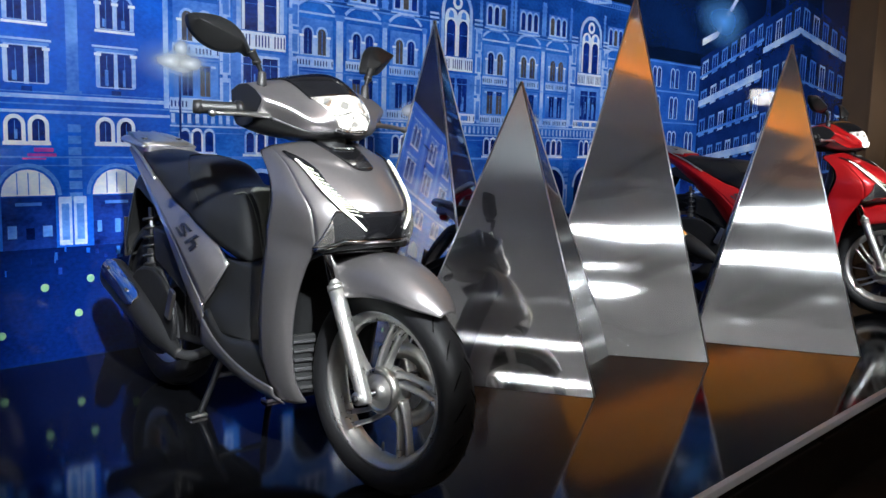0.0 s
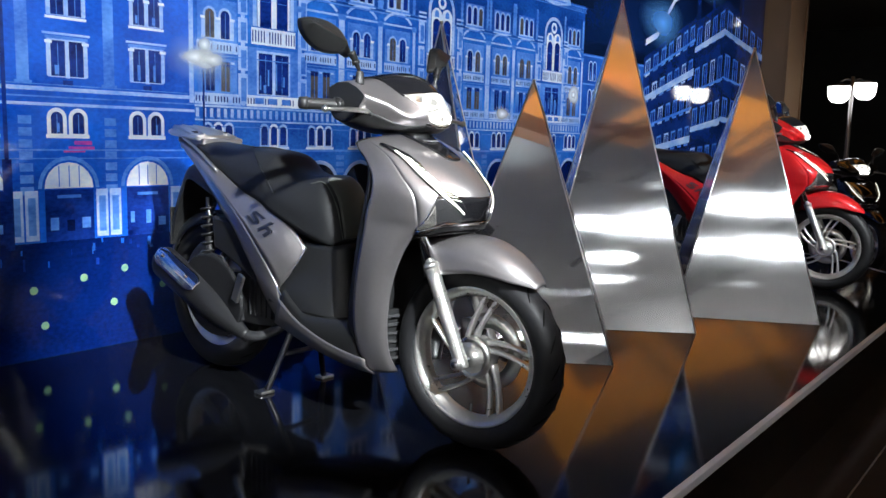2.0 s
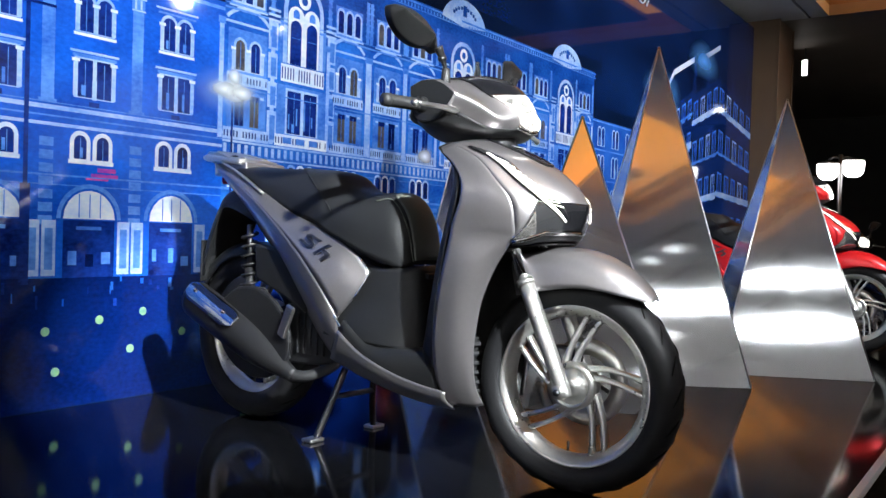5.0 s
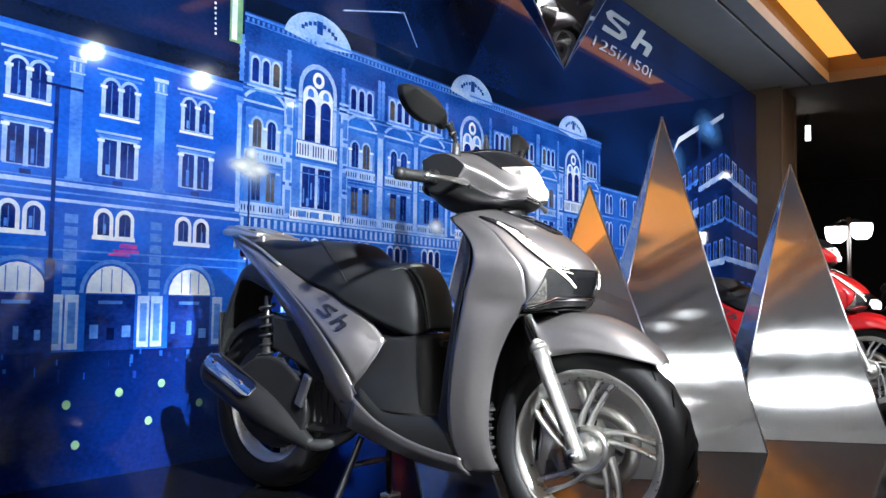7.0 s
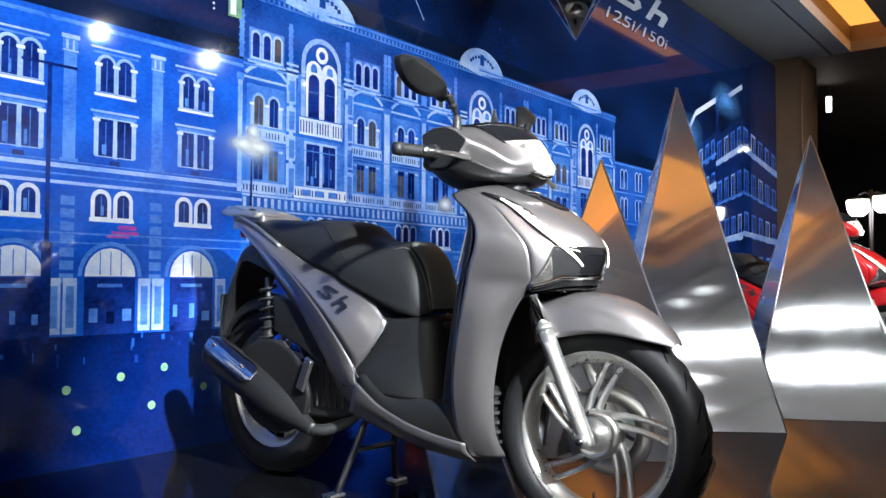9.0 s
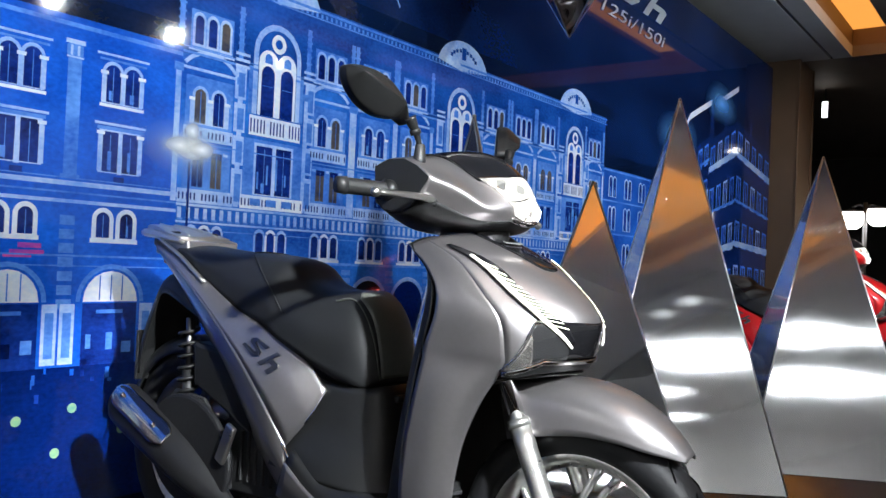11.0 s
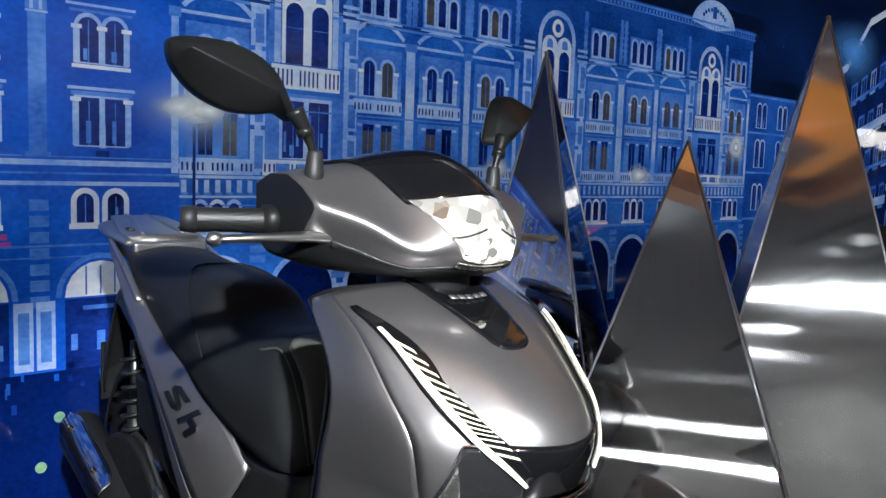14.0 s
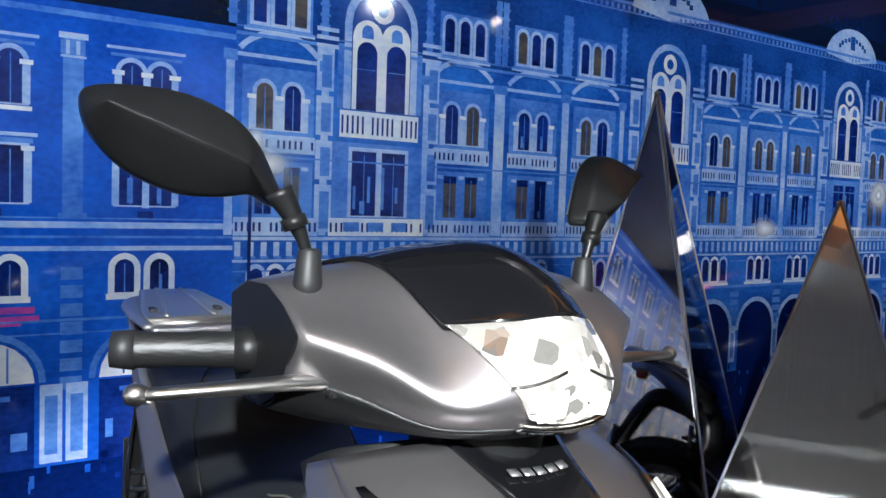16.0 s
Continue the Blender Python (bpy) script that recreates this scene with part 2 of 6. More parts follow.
def print_material(name, color, dark, scale=2.2):
    """Glossy printed film: ink that varies softly and in fine grain."""
    m = bpy.data.materials.new(name)
    m.use_nodes = True
    n, l = m.node_tree.nodes, m.node_tree.links
    b = n["Principled BSDF"]
    b.inputs["Roughness"].default_value = 0.05
    co = n.new("ShaderNodeTexCoord")
    mp = n.new("ShaderNodeMapping")
    mp.inputs["Scale"].default_value = (1, 1, 1.6)
    l.new(co.outputs["Object"], mp.inputs[0])
    big, fine = n.new("ShaderNodeTexNoise"), n.new("ShaderNodeTexNoise")
    big.inputs["Scale"].default_value, big.inputs["Detail"].default_value = scale, 5
    fine.inputs["Scale"].default_value, fine.inputs["Detail"].default_value = 46, 6
    l.new(mp.outputs[0], big.inputs[0])
    l.new(mp.outputs[0], fine.inputs[0])
    a = n.new("ShaderNodeMath")
    a.operation = "MULTIPLY_ADD"
    a.inputs[1].default_value = 0.45
    l.new(fine.outputs[0], a.inputs[0])
    l.new(big.outputs[0], a.inputs[2])
    r = n.new("ShaderNodeMapRange")
    r.inputs[1].default_value, r.inputs[2].default_value = 0.5, 0.98
    l.new(a.outputs[0], r.inputs[0])
    mix = n.new("ShaderNodeMix")
    mix.data_type = "RGBA"
    mix.inputs["A"].default_value, mix.inputs["B"].default_value = (*dark, 1), (*color, 1)
    l.new(r.outputs[0], mix.inputs["Factor"])
    l.new(mix.outputs["Result"], b.inputs["Base Color"])
    return m


P_STREET = print_material("ink_street", (0.002, 0.021, 0.18), (0.001, 0.005, 0.05), 1.6)
P_SKY = print_material("ink_sky", (0.005, 0.024, 0.12), (0.002, 0.006, 0.03), 1.2)
P_LEFT = print_material("ink_left_house", (0.014, 0.17, 0.88), (0.004, 0.05, 0.42), 2.4)
P_MAIN = print_material("ink_main_house", (0.035, 0.25, 0.9), (0.006, 0.06, 0.42), 3.0)
P_MAIN_UP = print_material("ink_upper_storey", (0.016, 0.12, 0.56), (0.004, 0.032, 0.2), 3.0)
P_FAR = print_material("ink_far_house", (0.01, 0.042, 0.24), (0.002, 0.009, 0.06), 2.2)
P_MID = print_material("ink_mid_house", (0.03, 0.17, 0.7), (0.006, 0.04, 0.28), 2.6)
P_STONE = print_material("ink_pale_stone", (0.62, 0.76, 1.0), (0.13, 0.33, 0.85), 4.0)
P_STONE_DIM = print_material("ink_dim_stone", (0.15, 0.38, 0.95), (0.02, 0.12, 0.6), 4.0)
P_WHITE = print_material("ink_white", (1.0, 1.0, 1.0), (0.55, 0.68, 0.98), 5.0)
P_DARK = print_material("ink_dark_glass", (0.01, 0.05, 0.36), (0.001, 0.006, 0.07), 6.0)
P_BLACK = print_material("ink_black", (0.004, 0.006, 0.014), (0.001, 0.002, 0.006), 3.0)
P_ROOF = print_material("ink_roof", (0.004, 0.014, 0.06), (0.002, 0.006, 0.022), 3.0)
P_WARM = print_material("ink_warm_window", (0.16, 0.13, 0.11), (0.03, 0.04, 0.09), 8.0)
P_PINK = print_material("ink_pink", (0.9, 0.12, 0.35), (0.25, 0.05, 0.5), 12.0)
P_DOT = print_material("ink_dot", (0.3, 0.5, 0.22), (0.12, 0.3, 0.25), 9.0)


def glow_ink(name, color, fade=1.45, most=1.0):
    """A white bloom in the print that fades out to the sides."""
    m = print_material(name, color, color)
    n, l = m.node_tree.nodes, m.node_tree.links
    b = n["Principled BSDF"]
    uv = n.new("ShaderNodeUVMap")
    g = n.new("ShaderNodeSeparateXYZ")
    l.new(uv.outputs[0], g.inputs[0])
    p = n.new("ShaderNodeMath")
    p.operation = "POWER"
    p.inputs[1].default_value = fade
    l.new(g.outputs[0], p.inputs[0])
    q = n.new("ShaderNodeMath")
    q.operation = "MULTIPLY"
    q.inputs[1].default_value = most
    l.new(p.outputs[0], q.inputs[0])
    l.new(q.outputs[0], b.inputs["Alpha"])
    return m


P_GLOW = glow_ink("ink_glow", (1.0, 1.0, 1.0))
P_GLOW_PALE = glow_ink("ink_pale_glow", (0.5, 0.72, 1.0), 1.2, 0.5)
P_GLOW_BLUE = glow_ink("ink_blue_glow", (0.12, 0.4, 1.0))

# ---- mesh helpers ----


def cat(p0, p1, p2, p3, t):
    return 0.5 * (2 * p1 + (p2 - p0) * t + (2 * p0 - 5 * p1 + 4 * p2 - p3) * t * t + (3 * p1 - p0 - 3 * p2 + p3) * t ** 3)


def along(ctrl, t):
    """A point on a smooth curve through the rows of ctrl, at index t."""
    n = len(ctrl)
    i = int(min(max(math.floor(t), 0), n - 2))
    a = ctrl[i - 1] if i else 2 * ctrl[0] - ctrl[1]
    d = ctrl[i + 2] if i + 2 < n else 2 * ctrl[-1] - ctrl[-2]
    return cat(a, ctrl[i], ctrl[i + 1], d, t - i)


class Surf:
    """A smooth surface through a grid of points: rows b, columns a. mirror: the rows give one half, from the middle out; a then runs from -m to m."""

    def __init__(self, rows, mirror=False):
        if mirror:
            rows = [[(-u, v, z) for u, v, z in reversed(r[1:])] + list(r) for r in rows]
        self.grid = np.array(rows, float)
        self.mid = (self.grid.shape[1] - 1) / 2 if mirror else 0.0

    def at(self, a, b):
        cols = np.array([along(r, a + self.mid) for r in self.grid])
        return along(cols, b)

    def normal(self, a, b):
        e = 0.02
        hi_a, hi_b = self.grid.shape[1] - 1 - self.mid, self.grid.shape[0] - 1
        a0, a1 = max(a - e, -self.mid), min(a + e, hi_a)
        b0, b1 = max(b - e, 0), min(b + e, hi_b)
        n = np.cross(self.at(a1, b) - self.at(a0, b), self.at(a, b1) - self.at(a, b0))
        return n / (np.linalg.norm(n) + 1e-12)


def link_mesh(name, verts, faces, mat, parent=None, smooth=True, label=""):
    d = bpy.data.meshes.new(name)
    d.from_pydata([tuple(map(float, v)) for v in verts], [], faces)
    d.update()
    if mat is not None:
        d.materials.append(mat)
    if smooth:
        d.polygons.foreach_set("use_smooth", [True] * len(d.polygons))
    o = new(name, d)
    o.parent = parent
    if label:
        tagged(o, label)
    return o


def solid(o, t, offset=-1.0):
    m = o.modifiers.new("thick", "SOLIDIFY")
    m.thickness, m.offset = t, offset
    return o


def rounded(o, w, seg=2):
    m = o.modifiers.new("edge", "BEVEL")
    m.width, m.segments, m.limit_method, m.angle_limit = w, seg, "ANGLE", radians(35)
    return o


def sheet(name, surf, mat, parent, a=None, b=None, na=24, nb=24, lift=0.0, thick=0.004, flip=False, label="", warp=None):
    """A stretch of a surface as a shell. warp maps (s, t) in 0..1 to (a, b)."""
    g = surf.grid
    a = a or (-surf.mid, g.shape[1] - 1 - surf.mid)
    b = b or (0, g.shape[0] - 1)
    sgn = -1.0 if flip else 1.0
    vs = []
    for j in range(nb + 1):
        for i in range(na + 1):
            s, t = i / na, j / nb
            aa, bb = warp(s, t) if warp else (a[0] + (a[1] - a[0]) * s, b[0] + (b[1] - b[0]) * t)
            p = surf.at(aa, bb)
            if lift:
                p = p + sgn * lift * surf.normal(aa, bb)
            vs.append(p)
    w = na + 1
    fs = [(j * w + i, j * w + i + 1, (j + 1) * w + i + 1, (j + 1) * w + i) for j in range(nb) for i in range(na)]
    if flip:
        fs = [f[::-1] for f in fs]
    o = link_mesh(name, vs, fs, mat, parent, True, label)
    return solid(o, thick) if thick else o


def ring_loft(name, rings, mat, parent, n_ring=24, n_len=16, caps=True, label="", smooth=True):
    """A closed skin through rings of equally many points."""
    rings = [np.array(r, float) for r in rings]
    dense = []
    for r in rings:
        k = len(r)
        ext = np.vstack([r[-1:], r, r[:2]])
        dense.append(np.array([along(ext, 1 + k * i / n_ring) for i in range(n_ring)]))
    dense = np.array(dense)
    n_len = max(n_len, len(rings) - 1)
    rows = [along(dense, (len(rings) - 1) * j / n_len) for j in range(n_len + 1)]
    vs = [p for r in rows for p in r]
    fs = [(j * n_ring + i, j * n_ring + (i + 1) % n_ring, (j + 1) * n_ring + (i + 1) % n_ring, (j + 1) * n_ring + i)
          for j in range(n_len) for i in range(n_ring)]
    if caps:
        fs += [tuple(range(n_ring))[::-1], tuple(range(n_len * n_ring, (n_len + 1) * n_ring))]
    return link_mesh(name, vs, fs, mat, parent, smooth, label)


def tube(name, path, radius, mat, parent=None, seg=12, dense=0, flat=1.0, label="", closed=False):
    """A round bar along a path; radius one number or one a point."""
    p = np.array(path, float)
    r = np.full(len(p), radius, float) if np.isscalar(radius) else np.array(radius, float)
    if dense:
        ts = np.linspace(0, len(p) - 1, dense)
        r = np.interp(ts, range(len(p)), r)
        p = np.array([along(p, t) for t in ts])
    vs, up = [], None
    for i in range(len(p)):
        d = p[min(i + 1, len(p) - 1)] - p[max(i - 1, 0)]
        d = d / (np.linalg.norm(d) + 1e-12)
        if up is None:
            up = np.cross(d, (0, 0, 1) if abs(d[2]) < 0.9 else (1, 0, 0))
        up = up - d * (up @ d)
        up /= np.linalg.norm(up) + 1e-12
        side = np.cross(d, up)
        for k in range(seg):
            c, s = math.cos(2 * math.pi * k / seg), math.sin(2 * math.pi * k / seg)
            vs.append(p[i] + r[i] * (c * up + s * flat * side))
    n = len(p)
    fs = [(i * seg + k, i * seg + (k + 1) % seg, (i + 1) * seg + (k + 1) % seg, (i + 1) * seg + k) for i in range(n - 1) for k in range(seg)]
    fs += [tuple(range(seg))[::-1], tuple(range((n - 1) * seg, n * seg))]
    o = link_mesh(name, vs, fs, mat, parent, True, label)
    return o


def lathe(name, profile, mat, parent=None, seg=64, label="", centre=(0, 0, 0), closed=True):
    """A profile of (radius, x) turned round the x axis."""
    k = len(profile)
    vs = []
    for i in range(seg):
        c, s = math.cos(2 * math.pi * i / seg), math.sin(2 * math.pi * i / seg)
        vs += [(centre[0] + x, centre[1] + r * c, centre[2] + r * s) for r, x in profile]
    m = k if closed else k - 1
    fs = [(i * k + j, i * k + (j + 1) % k, ((i + 1) % seg) * k + (j + 1) % k, ((i + 1) % seg) * k + j) for i in range(seg) for j in range(m)]
    return link_mesh(name, vs, fs, mat, parent, True, label)


def block(name, lo, hi, mat, parent=None, bevel=0.004, label="", turn=None):
    (a, b, c), (d, e, f) = lo, hi
    v = [(a, b, c), (d, b, c), (d, e, c), (a, e, c), (a, b, f), (d, b, f), (d, e, f), (a, e, f)]
    o = link_mesh(name, v, [(0, 3, 2, 1), (4, 5, 6, 7), (0, 1, 5, 4), (1, 2, 6, 5), (2, 3, 7, 6), (3, 0, 4, 7)], mat, parent, False, label)
    if turn is not None:
        o.matrix_basis = turn
    return rounded(o, bevel) if bevel else o


def prism(name, outline, lo, hi, mat, parent=None, axis="z", bevel=0.0, label=""):
    """An outline pushed from lo to hi along an axis; the outline holds the two other coordinates."""
    n = len(outline)
    put = {"z": lambda p, h: (p[0], p[1], h), "y": lambda p, h: (p[0], h, p[1]), "x": lambda p, h: (h, p[0], p[1])}[axis]
    v = [put(p, lo) for p in outline] + [put(p, hi) for p in outline]
    f = [tuple(range(n - 1, -1, -1)), tuple(range(n, 2 * n))] + [(i, (i + 1) % n, n + (i + 1) % n, n + i) for i in range(n)]
    o = link_mesh(name, v, f, mat, parent, False, label)
    bm = bmesh.new()
    bm.from_mesh(o.data)
    bmesh.ops.recalc_face_normals(bm, faces=bm.faces)
    bm.to_mesh(o.data)
    bm.free()
    return rounded(o, bevel) if bevel else o


def empty(name, m, parent=None, label="", category="", group=""):
    o = new(name)
    o.empty_display_size = 0.1
    o.matrix_basis = m
    o.parent = parent
    return tagged(o, label, category, group)

# ---- platform, floor, ceiling, hall ----
OUT = [(-1.62, 0.35), (-1.08, -1.04), (-0.86, -1.56), (0.127, -2.452), (4.66, -2.452), (5.64, -1.56), (5.86, -1.04), (6.4, 0.0), (6.4, 0.35)]
stage = empty("platform", pose(0, 0, 0), None)
tagged(stage, "low stage with a mirror-black acrylic top and white edge", "platform", kind="structure")
prism("stage_body", OUT, -0.3, -0.012, GLOSS, stage)
SEAMS = [(-1.62, 0.3), (0.3, 2.9), (2.9, 5.5), (5.5, 6.4)]


def clip_x(poly, x0, x1):
    for edge, keep in ((x0, 1), (x1, -1)):
        res = []
        for i, p in enumerate(poly):
            q = poly[(i + 1) % len(poly)]
            a, b = keep * (p[0] - edge) >= 0, keep * (q[0] - edge) >= 0
            if a:
                res.append(p)
            if a != b:
                t = (edge - p[0]) / (q[0] - p[0])
                res.append((edge, p[1] + t * (q[1] - p[1])))
        poly = res
    return poly


for x0, x1 in SEAMS:
    prism("acrylic_sheet", clip_x(OUT, x0 + 0.0006, x1 - 0.0006), -0.012, 0.0, FLOOR, stage)


def edge_strip(p, q, w=0.022):
    d = np.array(q) - np.array(p)
    d = d / np.linalg.norm(d)
    n = np.array((d[1], -d[0])) * w
    prism("edge_strip", [tuple(p), tuple(q), tuple(np.array(q) + n), tuple(np.array(p) + n)], -0.022, 0.003, WHITE_TRIM, stage, "z", 0.002)


for k in range(1, len(OUT) - 2):
    edge_strip(OUT[k], OUT[k + 1])
edge_strip(OUT[0], OUT[1])
flo = prism("floor", [(-11, -11), (17, -11), (17, 7), (-11, 7)], -0.4, -0.3, HALL_FLOOR, None)
tagged(flo, "dark polished hall floor", "floor", kind="structure")
for k in range(9):
    b = block("floor_joint", (-11, -2.69 - 1.0 * k, -0.3), (17, -2.685 - 1.0 * k, -0.298), STEEL_GREY, flo, 0)

# ceiling: grey soffit, dark slot, amber cove with a brown panel
ceil = empty("ceiling", pose(0, 0, 0), None)
tagged(ceil, "hotel hall ceiling with amber lit cove trays", "ceiling", kind="structure")
Z = 3.3
block("soffit", (-11, -0.57, Z), (8.5, 0.3, Z + 0.12), SOFFIT, ceil, 0)
block("soffit_edge", (-11, -0.79, Z), (8.5, -0.6, Z + 0.12), SOFFIT, ceil, 0)
block("slot", (-11, -0.6, Z + 0.03), (8.5, -0.57, Z + 0.12), BLACK_WALL, ceil, 0)
TRAYS = [(2.6, 8.5, -4.2, -0.79), (-1.6, 0.05, -4.8, -2.4)]
block("ceiling_field", (8.5, -11, Z + 0.002), (17, 7, Z + 0.12), CEIL_DARK, ceil, 0)
block("ceiling_field", (-11, -11, Z), (-1.6, -0.79, Z + 0.12), CEIL, ceil, 0)
block("ceiling_field", (-1.6, -11, Z), (0.05, -4.8, Z + 0.12), CEIL, ceil, 0)
block("ceiling_field", (-1.6, -2.4, Z), (0.05, -0.79, Z + 0.12), CEIL, ceil, 0)
block("ceiling_field", (0.05, -11, Z), (2.6, -0.79, Z + 0.12), CEIL, ceil, 0)
block("ceiling_field", (2.6, -11, Z), (8.5, -4.2, Z + 0.12), CEIL, ceil, 0)
block("ceiling_field", (-11, 0.3, Z), (8.5, 7, Z + 0.12), CEIL_DARK, ceil, 0)
for x0, x1, y0, y1 in TRAYS:
    block("tray_back", (x0 - 0.1, y0 - 0.1, Z + 0.3), (x1 + 0.1, y1 + 0.1, Z + 0.36), COVE, ceil, 0)
    if x0 > 2.5:
        block("tray_panel", (x0 + 0.42, y0 + 0.42, Z + 0.1), (x1 - 0.42, y1 - 0.42, Z + 0.16), CEIL_DARK, ceil, 0.01)
    else:
        block("tray_panel", (x0, y0 + 0.58, Z + 0.1), (x1 - 0.9, y1 - 0.55, Z + 0.16), CEIL, ceil, 0.01)
    for a, b in (((x0 - 0.1, y0 - 0.1), (x0, y1 + 0.1)), ((x1, y0 - 0.1), (x1 + 0.1, y1 + 0.1)), ((x0, y0 - 0.1), (x1, y0)), ((x0, y1), (x1, y1 + 0.1))):
        block("tray_side", (*a, Z + 0.122), (*b, Z + 0.3), BRONZE, ceil, 0)

# walls that close the hall
for nm, lo, hi, mat in (("wall_west", (-8.2, -11, -0.4), (-8, 7, 3.7), HALL_WALL), ("wall_east", (17, -11, -0.4), (17.2, 7, 3.7), BLACK_WALL),
                        ("wall_south", (-8.2, -9.2, -0.4), (17.2, -9, 3.7), HALL_WALL), ("wall_north", (-8.2, 7, -0.4), (17.2, 7.2, 3.7), BLACK_WALL)):
    tagged(block(nm, lo, hi, mat, None, 0), "plain dark hall wall", "wall", kind="structure")
colm = empty("column", pose(8.7, 0.05, -0.3), None, "square bronze-clad column beside the printed wall", "column")
block("column_cladding", (-0.34, -0.33, 0), (0.34, 0.33, 3.62), BRONZE, colm, 0.008)
for s in (-1, 1):
    block("column_trim", (s * 0.33 - 0.02, -0.345, 0), (s * 0.33 + 0.02, -0.325, 3.6), BRONZE, colm, 0.004)

# ---- pyramids ----


def pyramid(cx, cy, h, fx, fy, label, up=True, mat=STEEL, back=None):
    p = empty("mirror_pyramid", pose(cx, cy, 0), None, label, "pyramid", "steel pyramids on the stage" if up else "hanging pyramids")
    c = [(fx, fy), (-fy, fx), (-fx, -fy), (fy, -fx)]
    if back:
        c[3] = back
    t = 0.0025
    for k in range(4):
        a, b = np.array((*c[k], 0.0)), np.array((*c[(k + 1) % 4], 0.0))
        tip = np.array((0, 0, h))
        n = np.cross(b - a, tip - a)
        n = n / np.linalg.norm(n)
        if n @ (a + b) < 0:
            n = -n
        g = (a + b + tip) / 3
        ring = [q + (g - q) * 0.0035 for q in (a, b, tip)]
        vs = [q + 0 * n for q in ring] + [q - 4 * t * n for q in ring]
        f = [(0, 1, 2), (5, 4, 3), (0, 3, 4, 1), (1, 4, 5, 2), (2, 5, 3, 0)]
        face = link_mesh("steel_face", vs, f, mat, p, False)
        along_edge = (b - a) / np.linalg.norm(b - a)
        uv = face.data.uv_layers.new(name="UVMap")
        for loop in face.data.loops:
            q = np.array(face.data.vertices[loop.vertex_index].co)
            uv.data[loop.index].uv = (float((q - a) @ along_edge), float(np.linalg.norm(np.cross(q - a, along_edge))))
        tube("bright_edge", [a * 0.994 + (0, 0, 0.004 if up else 0), tip * 0.997], 0.004, STEEL_EDGE, p, 6)
    return p


pyramid(1.468, -0.63, 1.497, -0.16, -0.45, "slim polished steel pyramid standing close to the printed wall", True, POLISHED, (-0.307, 0.195))
pyramid(1.397, -1.225, 1.195, -0.149, -0.537, "low brushed steel pyramid beside the grey scooter", True, STEEL_FINE)
pyramid(2.186, -1.247, 1.65, -0.114, -0.546, "tallest brushed steel pyramid in the middle of the stage")
pyramid(2.895, -1.705, 1.46, -0.166, -0.503, "brushed steel pyramid beside the red scooter")
hp = pyramid(0, 0, -1.32, -0.25, -0.93, "wide mirrored pyramid hanging point down from the ceiling", False, POLISHED)
hp.matrix_basis = pose(2.24, -0.65, 3.32)
tube("suspension_bolt", [(0, 0, -0.12), (0, 0, -0.02)], 0.02, STEEL_DARK, hp, 10)

# ---- scooter ----
MARK = [[(0, 0), (0.28, 0), (0.4, 0.1), (0.38, 0.17), (0.16, 0.235), (0.18, 0.27), (0.42, 0.27), (0.46, 0.34), (0.14, 0.34), (0.06, 0.26), (0.08, 0.19), (0.3, 0.13), (0.28, 0.08), (0.03, 0.08)],
        [(0.46, 0.0), (0.54, 0.0), (0.62, 0.14), (0.74, 0.14), (0.67, 0.0), (0.76, 0.0), (0.86, 0.18), (0.82, 0.22), (0.66, 0.22), (0.74, 0.36), (0.66, 0.36)]]


